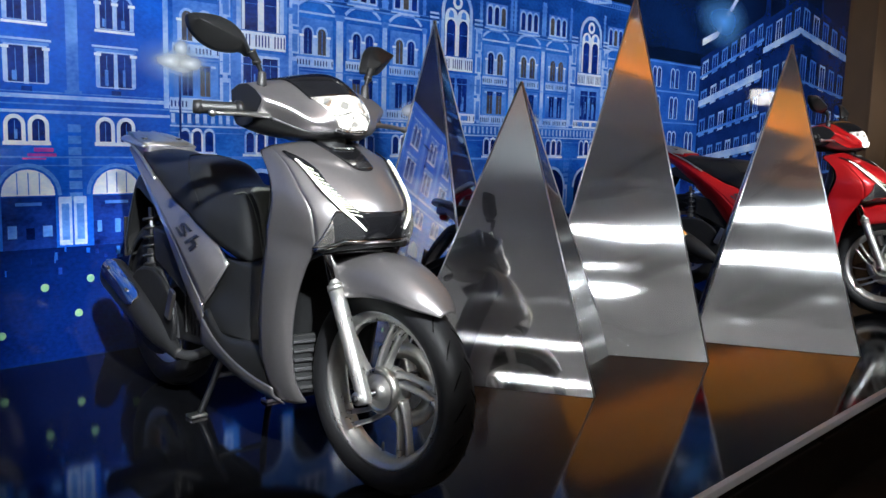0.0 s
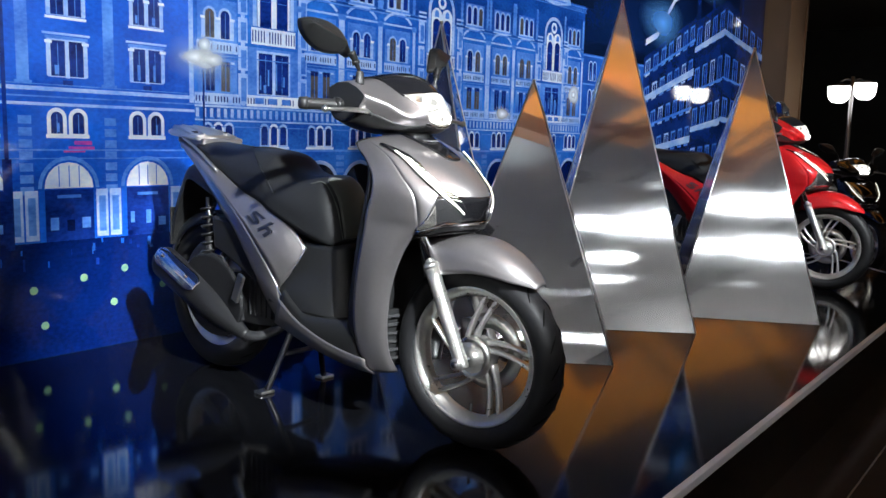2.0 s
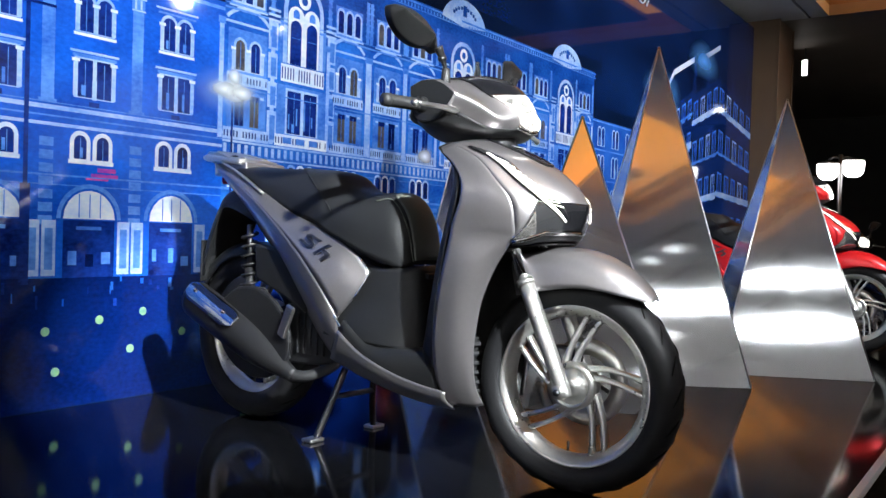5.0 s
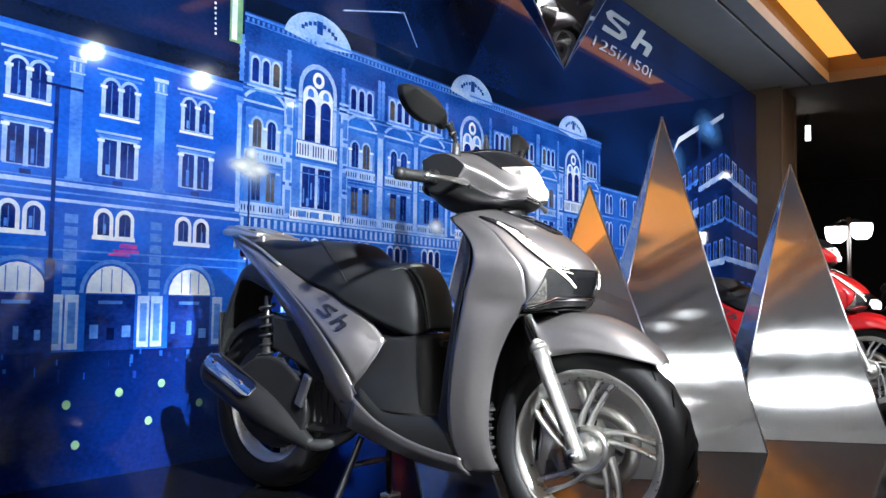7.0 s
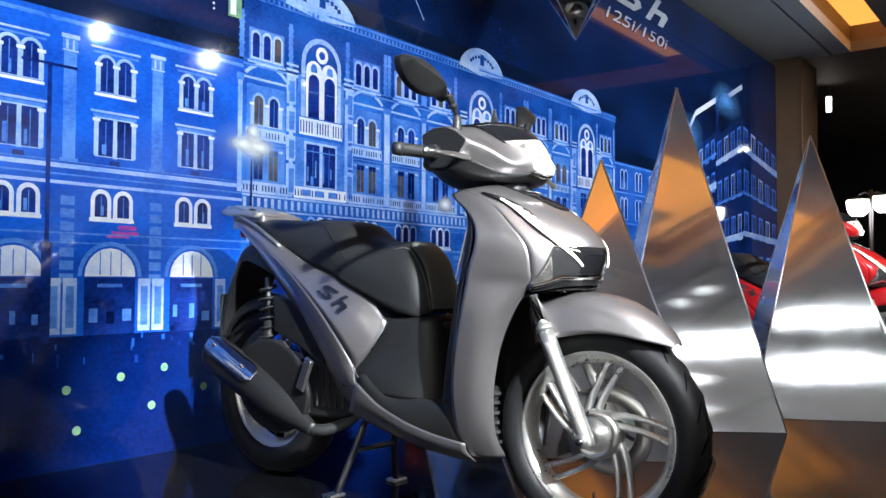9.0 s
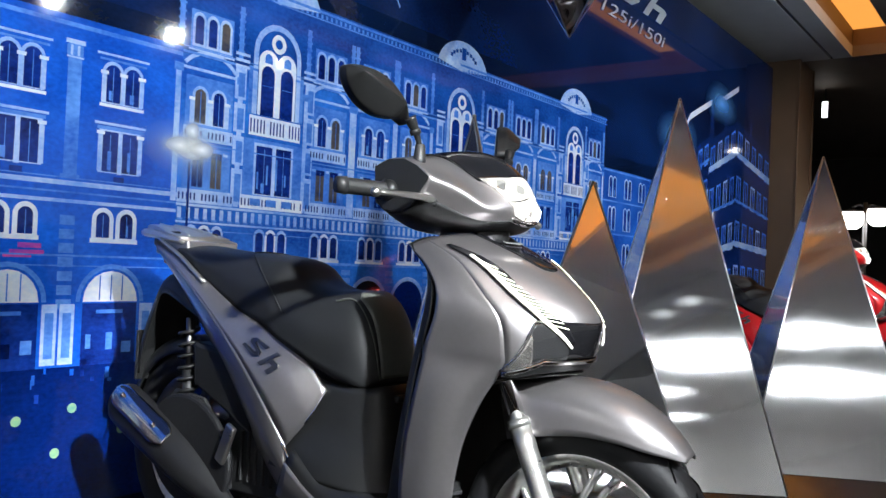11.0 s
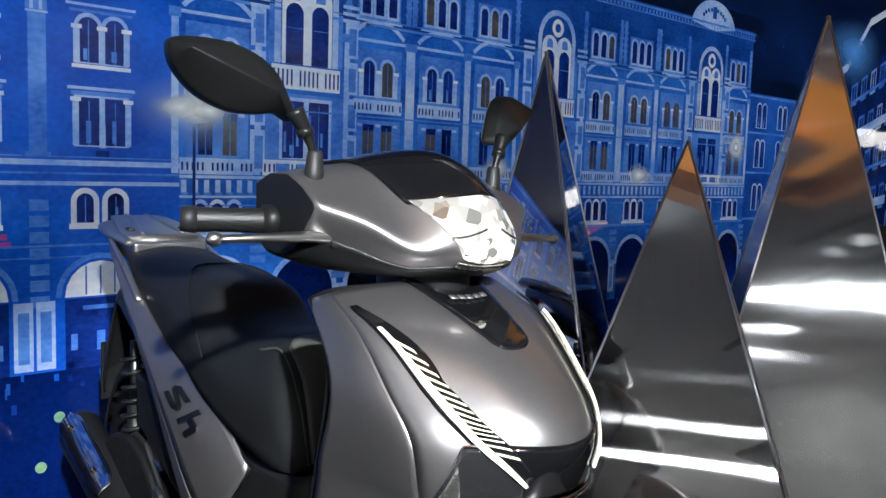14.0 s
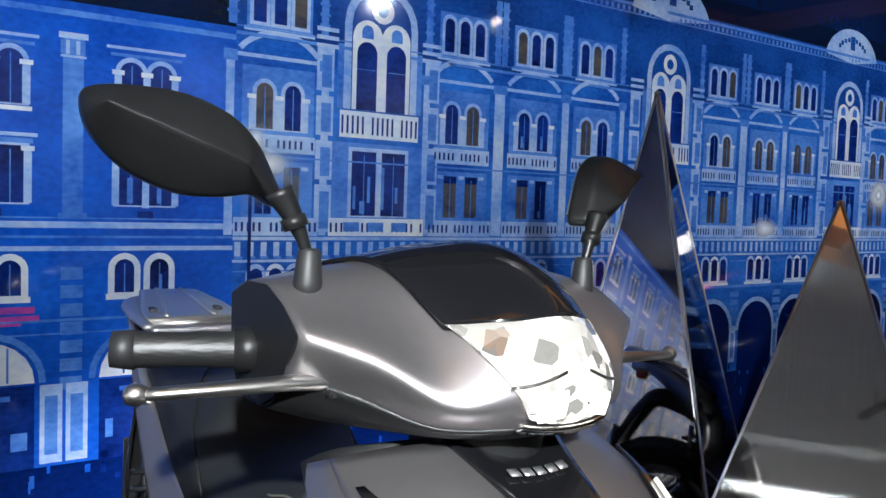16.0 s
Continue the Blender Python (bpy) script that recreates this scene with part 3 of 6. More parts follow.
def wheel(name, parent, v, z, tyre_r, half, disc_side):
    w = empty(name, pose(0, v, z), parent)
    t = half
    lathe("tyre", [(0.207, -t * 0.62), (0.225, -t * 0.9), (tyre_r - 0.035, -t), (tyre_r - 0.014, -t * 0.78), (tyre_r - 0.003, -t * 0.4), (tyre_r, 0),
                   (tyre_r - 0.003, t * 0.4), (tyre_r - 0.014, t * 0.78), (tyre_r - 0.035, t), (0.225, t * 0.9), (0.207, t * 0.62)], TYRE, w, 96)
    for k in range(22):
        q = 2 * math.pi * k / 22
        for s in (-1, 1):
            pts = []
            for x, dr, da in ((0.22, 0.0005, 0.0), (0.5, -0.0035, 0.07), (0.74, -0.011, 0.16)):
                aa, rr = q + s * 0.09 + da, tyre_r + dr
                pts.append((s * t * x, rr * math.cos(aa), rr * math.sin(aa)))
            tube("tread_groove", pts, [0.0012, 0.0026, 0.0012], GROOVE, w, 5, 5)
    e = 0.036
    lathe("rim", [(0.214, -e), (0.216, -e + 0.004), (0.207, -e + 0.009), (0.2, -0.018), (0.192, 0), (0.2, 0.018), (0.207, e - 0.009), (0.216, e - 0.004),
                  (0.214, e), (0.206, e + 0.001), (0.195, e - 0.009), (0.186, 0.016), (0.18, 0), (0.186, -0.016), (0.195, -e + 0.009), (0.206, -e - 0.001)], ALLOY, w, 96)
    lathe("hub", [(0.0, -0.052), (0.02, -0.052), (0.024, -0.045), (0.03, -0.036), (0.05, -0.034), (0.056, -0.028), (0.058, -0.012), (0.05, 0.0), (0.058, 0.012),
                  (0.056, 0.03), (0.03, 0.04), (0.0, 0.042)], ALLOY, w, 48)
    first = {}
    for k in range(5):
        for s in (-1, 1):
            ang = 2 * math.pi * k / 5 + 0.2
            if s not in first:
                rings = []
                for r, wd, dp, off in ((0.04, 0.009, 0.015, 0.03), (0.08, 0.0068, 0.013, 0.026), (0.13, 0.0062, 0.011, 0.012), (0.188, 0.0085, 0.012, -0.012)):
                    off += s * (0.012 + 0.05 * (r - 0.04))
                    rings.append([(x * dp, off + y * wd, r) for x, y in ((-1, -0.6), (-0.6, -1), (0.6, -1), (1, -0.6), (1, 0.6), (0.6, 1), (-0.6, 1), (-1, 0.6))])
                first[s] = ring_loft("spoke", rings, ALLOY, w, 16, 10)
                sp = first[s]
            else:
                sp = new("spoke", first[s].data)
                sp.parent = w
            sp.matrix_basis = pose(0, 0, 0, math.degrees(ang))
    lathe("hub_ring", [(0.05, -0.04), (0.062, -0.036), (0.064, -0.02), (0.056, -0.016), (0.046, -0.02)], ALLOY_BRIGHT, w, 40)
    x0 = disc_side * 0.062
    lathe("brake_disc", [(0.072, x0 - 0.002), (0.118, x0 - 0.002), (0.118, x0 + 0.002), (0.072, x0 + 0.002)], ALLOY_BRIGHT, w, 48)
    for k in range(6):
        a = 2 * math.pi * k / 6
        tube("disc_arm", [(x0 * 0.75, 0.035 * math.cos(a), 0.035 * math.sin(a)), (x0, 0.068 * math.cos(a + 0.3), 0.068 * math.sin(a + 0.3))], 0.006, STEEL_DARK, w, 6)
    tube("valve", [(0.004, 0.02, -0.185), (0.004, 0.02, -0.155)], 0.004, RUBBER, w, 8)
    return w


def mirror_part(bar, s):
    pivot = Matrix.Translation((s * 0.199, 0.345, 0))
    m = empty("rear_mirror", Matrix.Identity(4), bar, "black plastic rear-view mirror on a stem")
    up = [(-0.345, 1.224), (-0.338, 1.196), (-0.31, 1.166), (-0.27, 1.149), (-0.232, 1.148), (-0.207, 1.152), (-0.188, 1.143), (-0.181, 1.152), (-0.19, 1.172), (-0.205, 1.2),
          (-0.228, 1.222), (-0.265, 1.236), (-0.305, 1.238), (-0.335, 1.234)]
    up = [(u - 0.012, z) for u, z in up]
    cx, cz = -0.278, 1.203
    rings = []
    r0, r1 = np.array((-0.348, 1.222)), np.array((-0.214, 1.172))
    ax = (r1 - r0) / np.linalg.norm(r1 - r0)
    for dv, k in ((0.03, 0.94), (0.026, 1.0), (0.012, 1.0), (0.004, 0.96), (-0.006, 0.74), (-0.015, 0.5), (-0.023, 0.26), (-0.029, 0.03)):
        ring = []
        for u, z in up:
            # the housing narrows towards a ridge from its tip to the stem
            t = min(max((np.array((u, z)) - r0) @ ax, 0.012), np.linalg.norm(r1 - r0) - 0.02)
            q = (r0 + t * ax) + ((u, z) - (r0 + t * ax)) * k if dv < 0.01 else np.array((cx + (u - cx) * k, cz + (z - cz) * k))
            ring.append((-s * q[0], 0.35 + dv, q[1]))
        rings.append(ring)
    h = ring_loft("housing", rings, PLASTIC, m, 56, 28)
    h.matrix_basis = pivot @ pose(0, 0, 0, 0, 0, 30 if s > 0 else -11) @ pivot.inverted()
    glass = [(-s * (cx + (u - cx) * 0.9), cz + (z - cz) * 0.9) for u, z in up]
    prism("mirror_glass", glass, 0.3802, 0.3826, MIRROR, m, "y").matrix_basis = h.matrix_basis
    tube("stem", [(s * 0.172, 0.335, 1.09), (s * 0.178, 0.336, 1.112), (s * 0.188, 0.34, 1.135), (s * 0.2, 0.345, 1.157)], [0.0055, 0.0055, 0.009, 0.013], PLASTIC, m, 12, 14)
    tube("collar", [(s * 0.184, 0.338, 1.124), (s * 0.188, 0.34, 1.134)], 0.0115, PLASTIC, m, 12)
    tube("rubber_boot", [(s * 0.172, 0.335, 1.06), (s * 0.172, 0.335, 1.074), (s * 0.172, 0.335, 1.103), (s * 0.172, 0.335, 1.106)], [0.0142, 0.013, 0.0102, 0.0075], RUBBER, m, 16)


def scooter(m, paint, label):
    sc = empty("scooter", m, None, label, "scooter")
    # front end, which turns with the bar
    steer = Matrix.Translation((0, 0.2, 0)) @ pose(0, 0, 0, 0, 0, 5.1) @ Matrix.Translation((0, -0.2, 0))
    fork = empty("front_fork", steer, sc)
    fw = wheel("front_wheel", sc, 0.0, 0.283, 0.283, 0.052, 1)
    fw.matrix_basis = steer @ fw.matrix_basis
    for s in (-1, 1):
        u = s * 0.09
        tube("fork_leg", [(u, -0.008, 0.262), (u, 0.0, 0.283), (u, 0.055, 0.41), (u, 0.112, 0.542)], [0.018, 0.0205, 0.0212, 0.022], ALLOY, fork, 20, 12)
        tube("dust_seal", [(u, 0.112, 0.542), (u, 0.119, 0.558)], [0.0245, 0.022], ALLOY, fork, 20)
        tube("stanchion", [(u, 0.115, 0.55), (u, 0.215, 0.79)], 0.0165, CHROME, fork, 20)
        tube("axle_clamp", [(u - s * 0.004, 0.004, 0.276), (u + s * 0.022, 0.004, 0.276)], [0.021, 0.018], ALLOY, fork, 18)
        tube("axle_nut", [(u + s * 0.02, 0.004, 0.276), (u + s * 0.03, 0.004, 0.276)], 0.0095, STEEL_DARK, fork, 6)
    tube("axle", [(-0.1, 0.002, 0.28), (0.1, 0.002, 0.28)], 0.009, STEEL_DARK, fork, 12)
    block("brake_caliper", (0.05, 0.035, 0.3), (0.092, 0.1, 0.375), STEEL_DARK, fork, 0.01)
    fen = Surf([[(0, 0.17, 0.625), (0.05, 0.17, 0.618), (0.078, 0.165, 0.59), (0.083, 0.145, 0.512)],
                [(0, 0.08, 0.643), (0.05, 0.08, 0.636), (0.08, 0.08, 0.605), (0.086, 0.075, 0.528)],
                [(0, -0.01, 0.642), (0.05, -0.01, 0.634), (0.08, -0.01, 0.6), (0.086, -0.015, 0.541)],
                [(0, -0.08, 0.625), (0.047, -0.08, 0.616), (0.076, -0.082, 0.583), (0.081, -0.085, 0.538)],
                [(0, -0.14, 0.594), (0.04, -0.14, 0.585), (0.064, -0.14, 0.56), (0.07, -0.14, 0.528)],
                [(0, -0.185, 0.556), (0.026, -0.185, 0.551), (0.044, -0.183, 0.538), (0.05, -0.18, 0.52)],
                [(0, -0.212, 0.524), (0.012, -0.212, 0.522), (0.022, -0.21, 0.518), (0.028, -0.208, 0.512)]], True)
    sheet("front_fender", fen, paint, fork, na=28, nb=32, thick=0.004, flip=True)
    for s in (-1, 1):
        sheet("fender_strip", fen, CHROME, fork, a=(s * 2.0, s * 2.95), b=(0.62, 0.86), na=8, nb=3, lift=0.004, thick=0.002, flip=s > 0)
    # apron
    apr = Surf([[(0, 0.25, 0.93), (0.07, 0.26, 0.932), (0.125, 0.285, 0.925), (0.16, 0.31, 0.914), (0.172, 0.345, 0.9)],
                [(0, 0.118, 0.872), (0.065, 0.135, 0.875), (0.122, 0.175, 0.878), (0.17, 0.216, 0.872), (0.187, 0.285, 0.86)],
                [(0, 0.03, 0.812), (0.058, 0.046, 0.812), (0.113, 0.093, 0.812), (0.17, 0.152, 0.812), (0.194, 0.25, 0.812)],
                [(0, -0.008, 0.76), (0.05, 0.004, 0.76), (0.105, 0.047, 0.76), (0.165, 0.108, 0.76), (0.195, 0.25, 0.76)],
                [(0, 0.0, 0.705), (0.05, 0.011, 0.703), (0.1, 0.042, 0.7), (0.157, 0.1, 0.698), (0.191, 0.275, 0.7)],
                [(0, 0.02, 0.662), (0.048, 0.03, 0.66), (0.094, 0.06, 0.655), (0.147, 0.112, 0.646), (0.187, 0.288, 0.645)]], True)
    sheet("apron", apr, paint, sc, a=(-3.0, 3.0), na=40, nb=40, thick=0.005, flip=True)

    def lerp(p, q, t):
        return p + (q - p) * t

    def along2(points, t):
        return along(np.array(points, float), t * (len(points) - 1))

    def hem(a):
        return 4.4 - 0.025 * a * a if abs(a) < 2 else 4.3 + 0.43 * (abs(a) - 2)

    for s in (-1, 1):
        outer = [(2.72, 0.45), (2.5, 1.3), (2.38, 2.0), (2.26, 2.6), (2.0, 3.1), (1.2, 3.85)]
        inner = [(2.62, 0.45), (2.26, 1.3), (2.02, 2.0), (1.85, 2.6), (1.6, 3.02), (1.05, 3.72)]

        def strip(p, q, t, k, s=s):
            a, b = along2(outer, t), along2(inner, t)
            x = lerp(a, b, k)
            return s * x[0], x[1]

        led = sheet("running_light", apr, LED, sc, na=4, nb=40, lift=0.007, thick=0.004, flip=True, label="white LED strip with slanted fins",
                    warp=lambda i, j: strip(0, 0, lerp(0.12, 1.0, j), (i if s > 0 else 1 - i) * 0.46 * (1.0 - 0.25 * j)))
        sheet("light_bed", apr, GLOSS, led, na=6, nb=36, lift=0.003, thick=0.003, flip=True,
              warp=lambda i, j: strip(0, 0, j, lerp(-0.12, 1.22 + 6.0 * max(0.0, 0.34 - j) * min(1.0, 0.1 + 4.0 * j), i if s > 0 else 1 - i)))
        for k in range(14):
            t0 = 0.17 + 0.05 * k
            sheet("light_fin", apr, LED_SOFT, led, na=5, nb=1, lift=0.008, thick=0.003, flip=True,
                  warp=lambda i, j, t0=t0: strip(0, 0, t0 + 0.015 * j + 0.045 * (i if s > 0 else 1 - i), lerp(0.42, 1.14, i if s > 0 else 1 - i)))
        def rise(i, s=s):
            return lerp(1.2, 3.04, i if s > 0 else 1 - i)

        def brim(a):
            return 3.05 + 1.65 * max(0.0, (a - 2.25) / 0.79) ** 1.2 if a > 2.0 else 3.05 + 0.92 * (2.0 - a)

        def brim_edge(a):
            return max(brim(a), 3.06)

        win = sheet("turn_signal", apr, LENS, sc, na=28, nb=10, lift=0.0055, thick=0.004, flip=True, label="clear front turn signal lens",
                    warp=lambda i, j: (s * rise(i), lerp(brim(rise(i)), hem(rise(i)), j)))
        sheet("bulb_window", apr, CLEAR_LENS, win, na=12, nb=8, lift=0.0078, thick=0.003, flip=True,
              warp=lambda i, j: (s * lerp(2.42, 2.99, i if s > 0 else 1 - i), lerp(brim_edge(lerp(2.42, 2.99, i if s > 0 else 1 - i)) + 0.1, hem(lerp(2.42, 2.99, i if s > 0 else 1 - i)) - 0.04, j)))
        sheet("lens_rim", apr, CHROME, win, na=20, nb=1, lift=0.0068, thick=0.003, flip=True,
              warp=lambda i, j: (s * lerp(2.0, 3.02, i if s > 0 else 1 - i), brim_edge(lerp(2.0, 3.02, i if s > 0 else 1 - i)) - 0.03 + 0.05 * j))
    sheet("nose_panel", apr, GLOSS, sc, na=30, nb=10, lift=0.004, thick=0.004, flip=True,
          warp=lambda i, j: (lerp(-1, 1, i) * lerp(1.62, 1.2, j), lerp(2.9 + 0.16 * (1 - abs(2 * i - 1)) + 0.1 * abs(2 * i - 1), hem(lerp(-1.2, 1.2, i)), j)))
    sheet("nose_skirt", apr, PLASTIC, sc, na=40, nb=6, lift=0.0045, thick=0.005, flip=True, warp=lambda i, j: (lerp(-2.98, 2.98, i), lerp(hem(lerp(-2.98, 2.98, i)) + 0.05, 5.02, j)))
    sheet("chrome_trim", apr, CHROME, sc, na=48, nb=4, lift=0.01, thick=0.006, flip=True, warp=lambda i, j: (lerp(-3.0, 3.0, i), hem(lerp(-3.0, 3.0, i)) + lerp(0.0, 0.16, j)))
    badge = sheet("badge_panel", apr, GLOSS, sc, na=12, nb=12, lift=0.004, thick=0.004, flip=True,
                  warp=lambda i, j: (lerp(-1, 1, i) * lerp(0.95, 0.5, j ** 0.8), lerp(0.0, 1.25 - 0.12 * (2 * i - 1) ** 4, j)))
    for k in range(5):
        x = -0.4 + 0.2 * k
        sheet("badge_mark", apr, LED_OFF, badge, na=2, nb=1, lift=0.0085, thick=0.001, flip=True, warp=lambda i, j, x=x: (x - 0.075 + 0.15 * i, 0.36 + 0.07 * j))
    # lower legs of the shield
    for s in (-1, 1):
        def join(b):
            return [tuple(apr.at(s * a, b)) for a in (2.6, 3.0, 3.35, 3.7, 4.0)]

        legs = [[(0.147, 0.16, 0.586), (0.169, 0.195, 0.586), (0.181, 0.25, 0.586), (0.184, 0.306, 0.586)],
                [(0.148, 0.2, 0.49), (0.165, 0.225, 0.49), (0.177, 0.268, 0.49), (0.179, 0.33, 0.49)],
                [(0.144, 0.222, 0.37), (0.158, 0.243, 0.37), (0.169, 0.285, 0.37), (0.17, 0.345, 0.37)],
                [(0.128, 0.225, 0.27), (0.142, 0.243, 0.268), (0.151, 0.285, 0.266), (0.152, 0.338, 0.266)],
                [(0.1, 0.215, 0.212), (0.115, 0.232, 0.207), (0.124, 0.27, 0.203), (0.126, 0.315, 0.205)]]
        legs = [[(s * u, v, z) for u, v, z in [tuple(2 * np.array(r[0]) - np.array(r[1]))] + r] for r in legs]
        leg = Surf([join(0.0), join(1.0), join(2.0), join(3.0), join(4.0), join(4.7)] + legs)
        sheet("shield_leg", leg, paint, sc, a=(1, 4), na=14, nb=56, thick=0.006, flip=s > 0)
    inner = Surf([[(0, 0.29, 0.925), (0.08, 0.3, 0.925), (0.14, 0.325, 0.918), (0.17, 0.345, 0.9)],
                  [(0, 0.33, 0.8), (0.09, 0.33, 0.8), (0.16, 0.3, 0.8), (0.19, 0.262, 0.81)],
                  [(0, 0.37, 0.62), (0.1, 0.365, 0.62), (0.16, 0.34, 0.62), (0.183, 0.305, 0.62)],
                  [(0, 0.4, 0.45), (0.1, 0.395, 0.45), (0.155, 0.375, 0.45), (0.177, 0.335, 0.45)],
                  [(0, 0.43, 0.345), (0.1, 0.425, 0.345), (0.14, 0.4, 0.33), (0.16, 0.345, 0.3)]], True)
    sheet("inner_shield", inner, PLASTIC, sc, na=24, nb=24, thick=0.006)
    arch = Surf([[(0, 0.03, 0.655), (0.07, 0.05, 0.652), (0.14, 0.13, 0.64)],
                 [(0, 0.2, 0.68), (0.08, 0.2, 0.67), (0.145, 0.19, 0.58)],
                 [(0, 0.29, 0.6), (0.08, 0.285, 0.58), (0.147, 0.22, 0.5)],
                 [(0, 0.325, 0.45), (0.08, 0.32, 0.43), (0.144, 0.24, 0.37)],
                 [(0, 0.33, 0.3), (0.08, 0.32, 0.29), (0.126, 0.24, 0.265)],
                 [(0, 0.31, 0.2), (0.07, 0.3, 0.2), (0.1, 0.23, 0.21)]], True)
    sheet("wheel_arch", arch, PLASTIC, sc, na=16, nb=20, thick=0.004)
    grille = empty("radiator_grille", pose(-0.055, 0.29, 0.3, -10, 0, -12), sc)
    block("grille_frame", (-0.045, 0.004, -0.085), (0.045, 0.02, 0.085), PLASTIC, grille, 0.006)
    for k in range(6):
        block("grille_slat", (-0.036, -0.008, -0.072 + 0.026 * k), (0.036, 0.006, -0.062 + 0.026 * k), CAST, grille, 0.002)
    # handlebar cover
    bar = empty("handlebar", steer @ Matrix.Translation((0.012, 0, 0)) @ pose(0, 0.35, 1.0, 0, 1.8, 0.0) @ Matrix.Diagonal((1.075, 1, 1, 1)) @ Matrix.Translation((0, -0.35, -1.0)), sc)
    prof = [[(0.5, 1.06), (0.4, 1.104), (0.3, 1.114), (0.215, 1.078), (0.168, 1.012), (0.178, 0.962), (0.225, 0.94), (0.32, 0.932), (0.44, 0.937), (0.52, 0.985)],
            [(0.49, 1.058), (0.4, 1.1), (0.31, 1.105), (0.227, 1.063), (0.178, 0.998), (0.19, 0.958), (0.232, 0.94), (0.32, 0.934), (0.435, 0.94), (0.505, 0.985)],
            [(0.47, 1.06), (0.4, 1.09), (0.33, 1.089), (0.262, 1.042), (0.203, 0.982), (0.232, 0.955), (0.268, 0.942), (0.33, 0.938), (0.42, 0.945), (0.475, 0.99)],
            [(0.45, 1.063), (0.395, 1.082), (0.342, 1.082), (0.294, 1.052), (0.246, 1.012), (0.276, 0.978), (0.304, 0.953), (0.345, 0.944), (0.405, 0.952), (0.445, 0.992)],
            [(0.425, 1.056), (0.39, 1.071), (0.35, 1.071), (0.316, 1.056), (0.286, 1.032), (0.306, 0.998), (0.324, 0.973), (0.35, 0.96), (0.395, 0.966), (0.42, 0.996)]]
    us = [0.0, 0.05, 0.1, 0.15, 0.203]
    cow = Surf([[(us[k], *prof[k][i]) for k in range(5)] for i in range(10)], True)
    sheet("cowl", cow, paint, bar, a=(-4, 4), b=(0, 5.2), na=48, nb=40, thick=0.004, flip=True)
    sheet("lower_cover", cow, PLASTIC, bar, a=(-3.98, 3.98), b=(5.0, 9.0), na=40, nb=20, lift=0.002, thick=0.004, flip=True)
    sheet("rear_cover", Surf([[(u, 0.52 - 0.1 * (u / 0.19) ** 2, 0.985 + 0.008 * (u / 0.19) ** 2) for u in np.linspace(-0.19, 0.19, 9)],
                              [(u, 0.5 - 0.08 * (u / 0.19) ** 2, 1.06 - 0.022 * (u / 0.19) ** 2) for u in np.linspace(-0.19, 0.19, 9)]]), PLASTIC, bar, na=24, nb=4, thick=0.004)
    for s in (-1, 1):
        prism("end_cover", [(p[0], p[1]) for p in prof[4]], s * 0.196, s * 0.2035, PLASTIC, bar, "x")
        tube("switch_housing", [(s * 0.19, 0.38, 1.006), (s * 0.212, 0.39, 1.005)], 0.0225, PLASTIC, bar, 16)
        tube("grip", [(s * 0.196, 0.385, 1.005), (s * 0.25, 0.408, 1.004), (s * 0.29, 0.426, 1.003)], [0.0178, 0.0165, 0.0172], GRIP, bar, 20, 20)
        tube("bar_end", [(s * 0.288, 0.425, 1.003), (s * 0.306, 0.433, 1.003)], [0.019, 0.0165], RUBBER, bar, 20)
        tube("brake_lever", [(s * 0.16, 0.3, 0.988), (s * 0.2, 0.298, 0.99), (s * 0.26, 0.305, 0.988), (s * 0.312, 0.318, 0.985)], [0.012, 0.0105, 0.009, 0.0075], ALLOY_BRIGHT, bar, 12, 16, 0.7)
        lathe("lever_ball", [(0.0, -0.01), (0.007, -0.0075), (0.0102, 0), (0.007, 0.0075), (0.0, 0.01)], ALLOY_BRIGHT, bar, 14, "", (s * 0.318, 0.32, 0.985), False)
        block("lever_socket", (min(s * 0.14, s * 0.172), 0.286, 0.974), (max(s * 0.14, s * 0.172), 0.315, 1.002), PLASTIC, bar, 0.005)
        mirror_part(bar, s)
    visor = sheet("visor", cow, GLOSS, bar, na=28, nb=20, lift=0.005, thick=0.004, flip=True, label="glossy black visor above the headlight",
                  warp=lambda i, j: (lerp(-1, 1, i) * lerp(2.5, 1.72, j ** 0.9), lerp(0.5 + 0.2 * (2 * i - 1) ** 2, 3.42 - 0.3 * abs(2 * i - 1) ** 1.6, j)))
    lamp = sheet("headlight", cow, LAMP, bar, na=24, nb=16, lift=0.006, thick=0.004, flip=True, label="lit white headlight under clear glass",
                 warp=lambda i, j: (lerp(-1, 1, i) * lerp(1.68, 0.86, j ** 0.85), lerp(3.38 - 0.3 * abs(2 * i - 1) ** 1.6, 4.9 - 0.3 * abs(2 * i - 1) ** 2, j)))
    sheet("headlight_rim", cow, CHROME, lamp, na=24, nb=2, lift=0.009, thick=0.004, flip=True, warp=lambda i, j: (lerp(-1, 1, i) * 1.0, lerp(4.95, 5.15, j) - 0.3 * abs(2 * i - 1) ** 2))
    for s in (-1, 1):
        sheet("lamp_eye", cow, LAMP_HOT, lamp, na=6, nb=5, lift=0.011, thick=0.002, flip=True, warp=lambda i, j: (s * lerp(0.3, 0.75, i if s > 0 else 1 - i), lerp(4.25, 4.65, j)))
        for b0 in (4.02, 4.5):
            sheet("reflector_edge", cow, STEEL_GREY, lamp, na=10, nb=1, lift=0.0075, thick=0.0012, flip=True,
                  warp=lambda i, j, b0=b0: (s * lerp(0.25, 1.2 - 0.6 * (b0 - 4.0), i if s > 0 else 1 - i), b0 + 0.045 * j - 0.18 * ((i if s > 0 else 1 - i) - 0.4) ** 2))
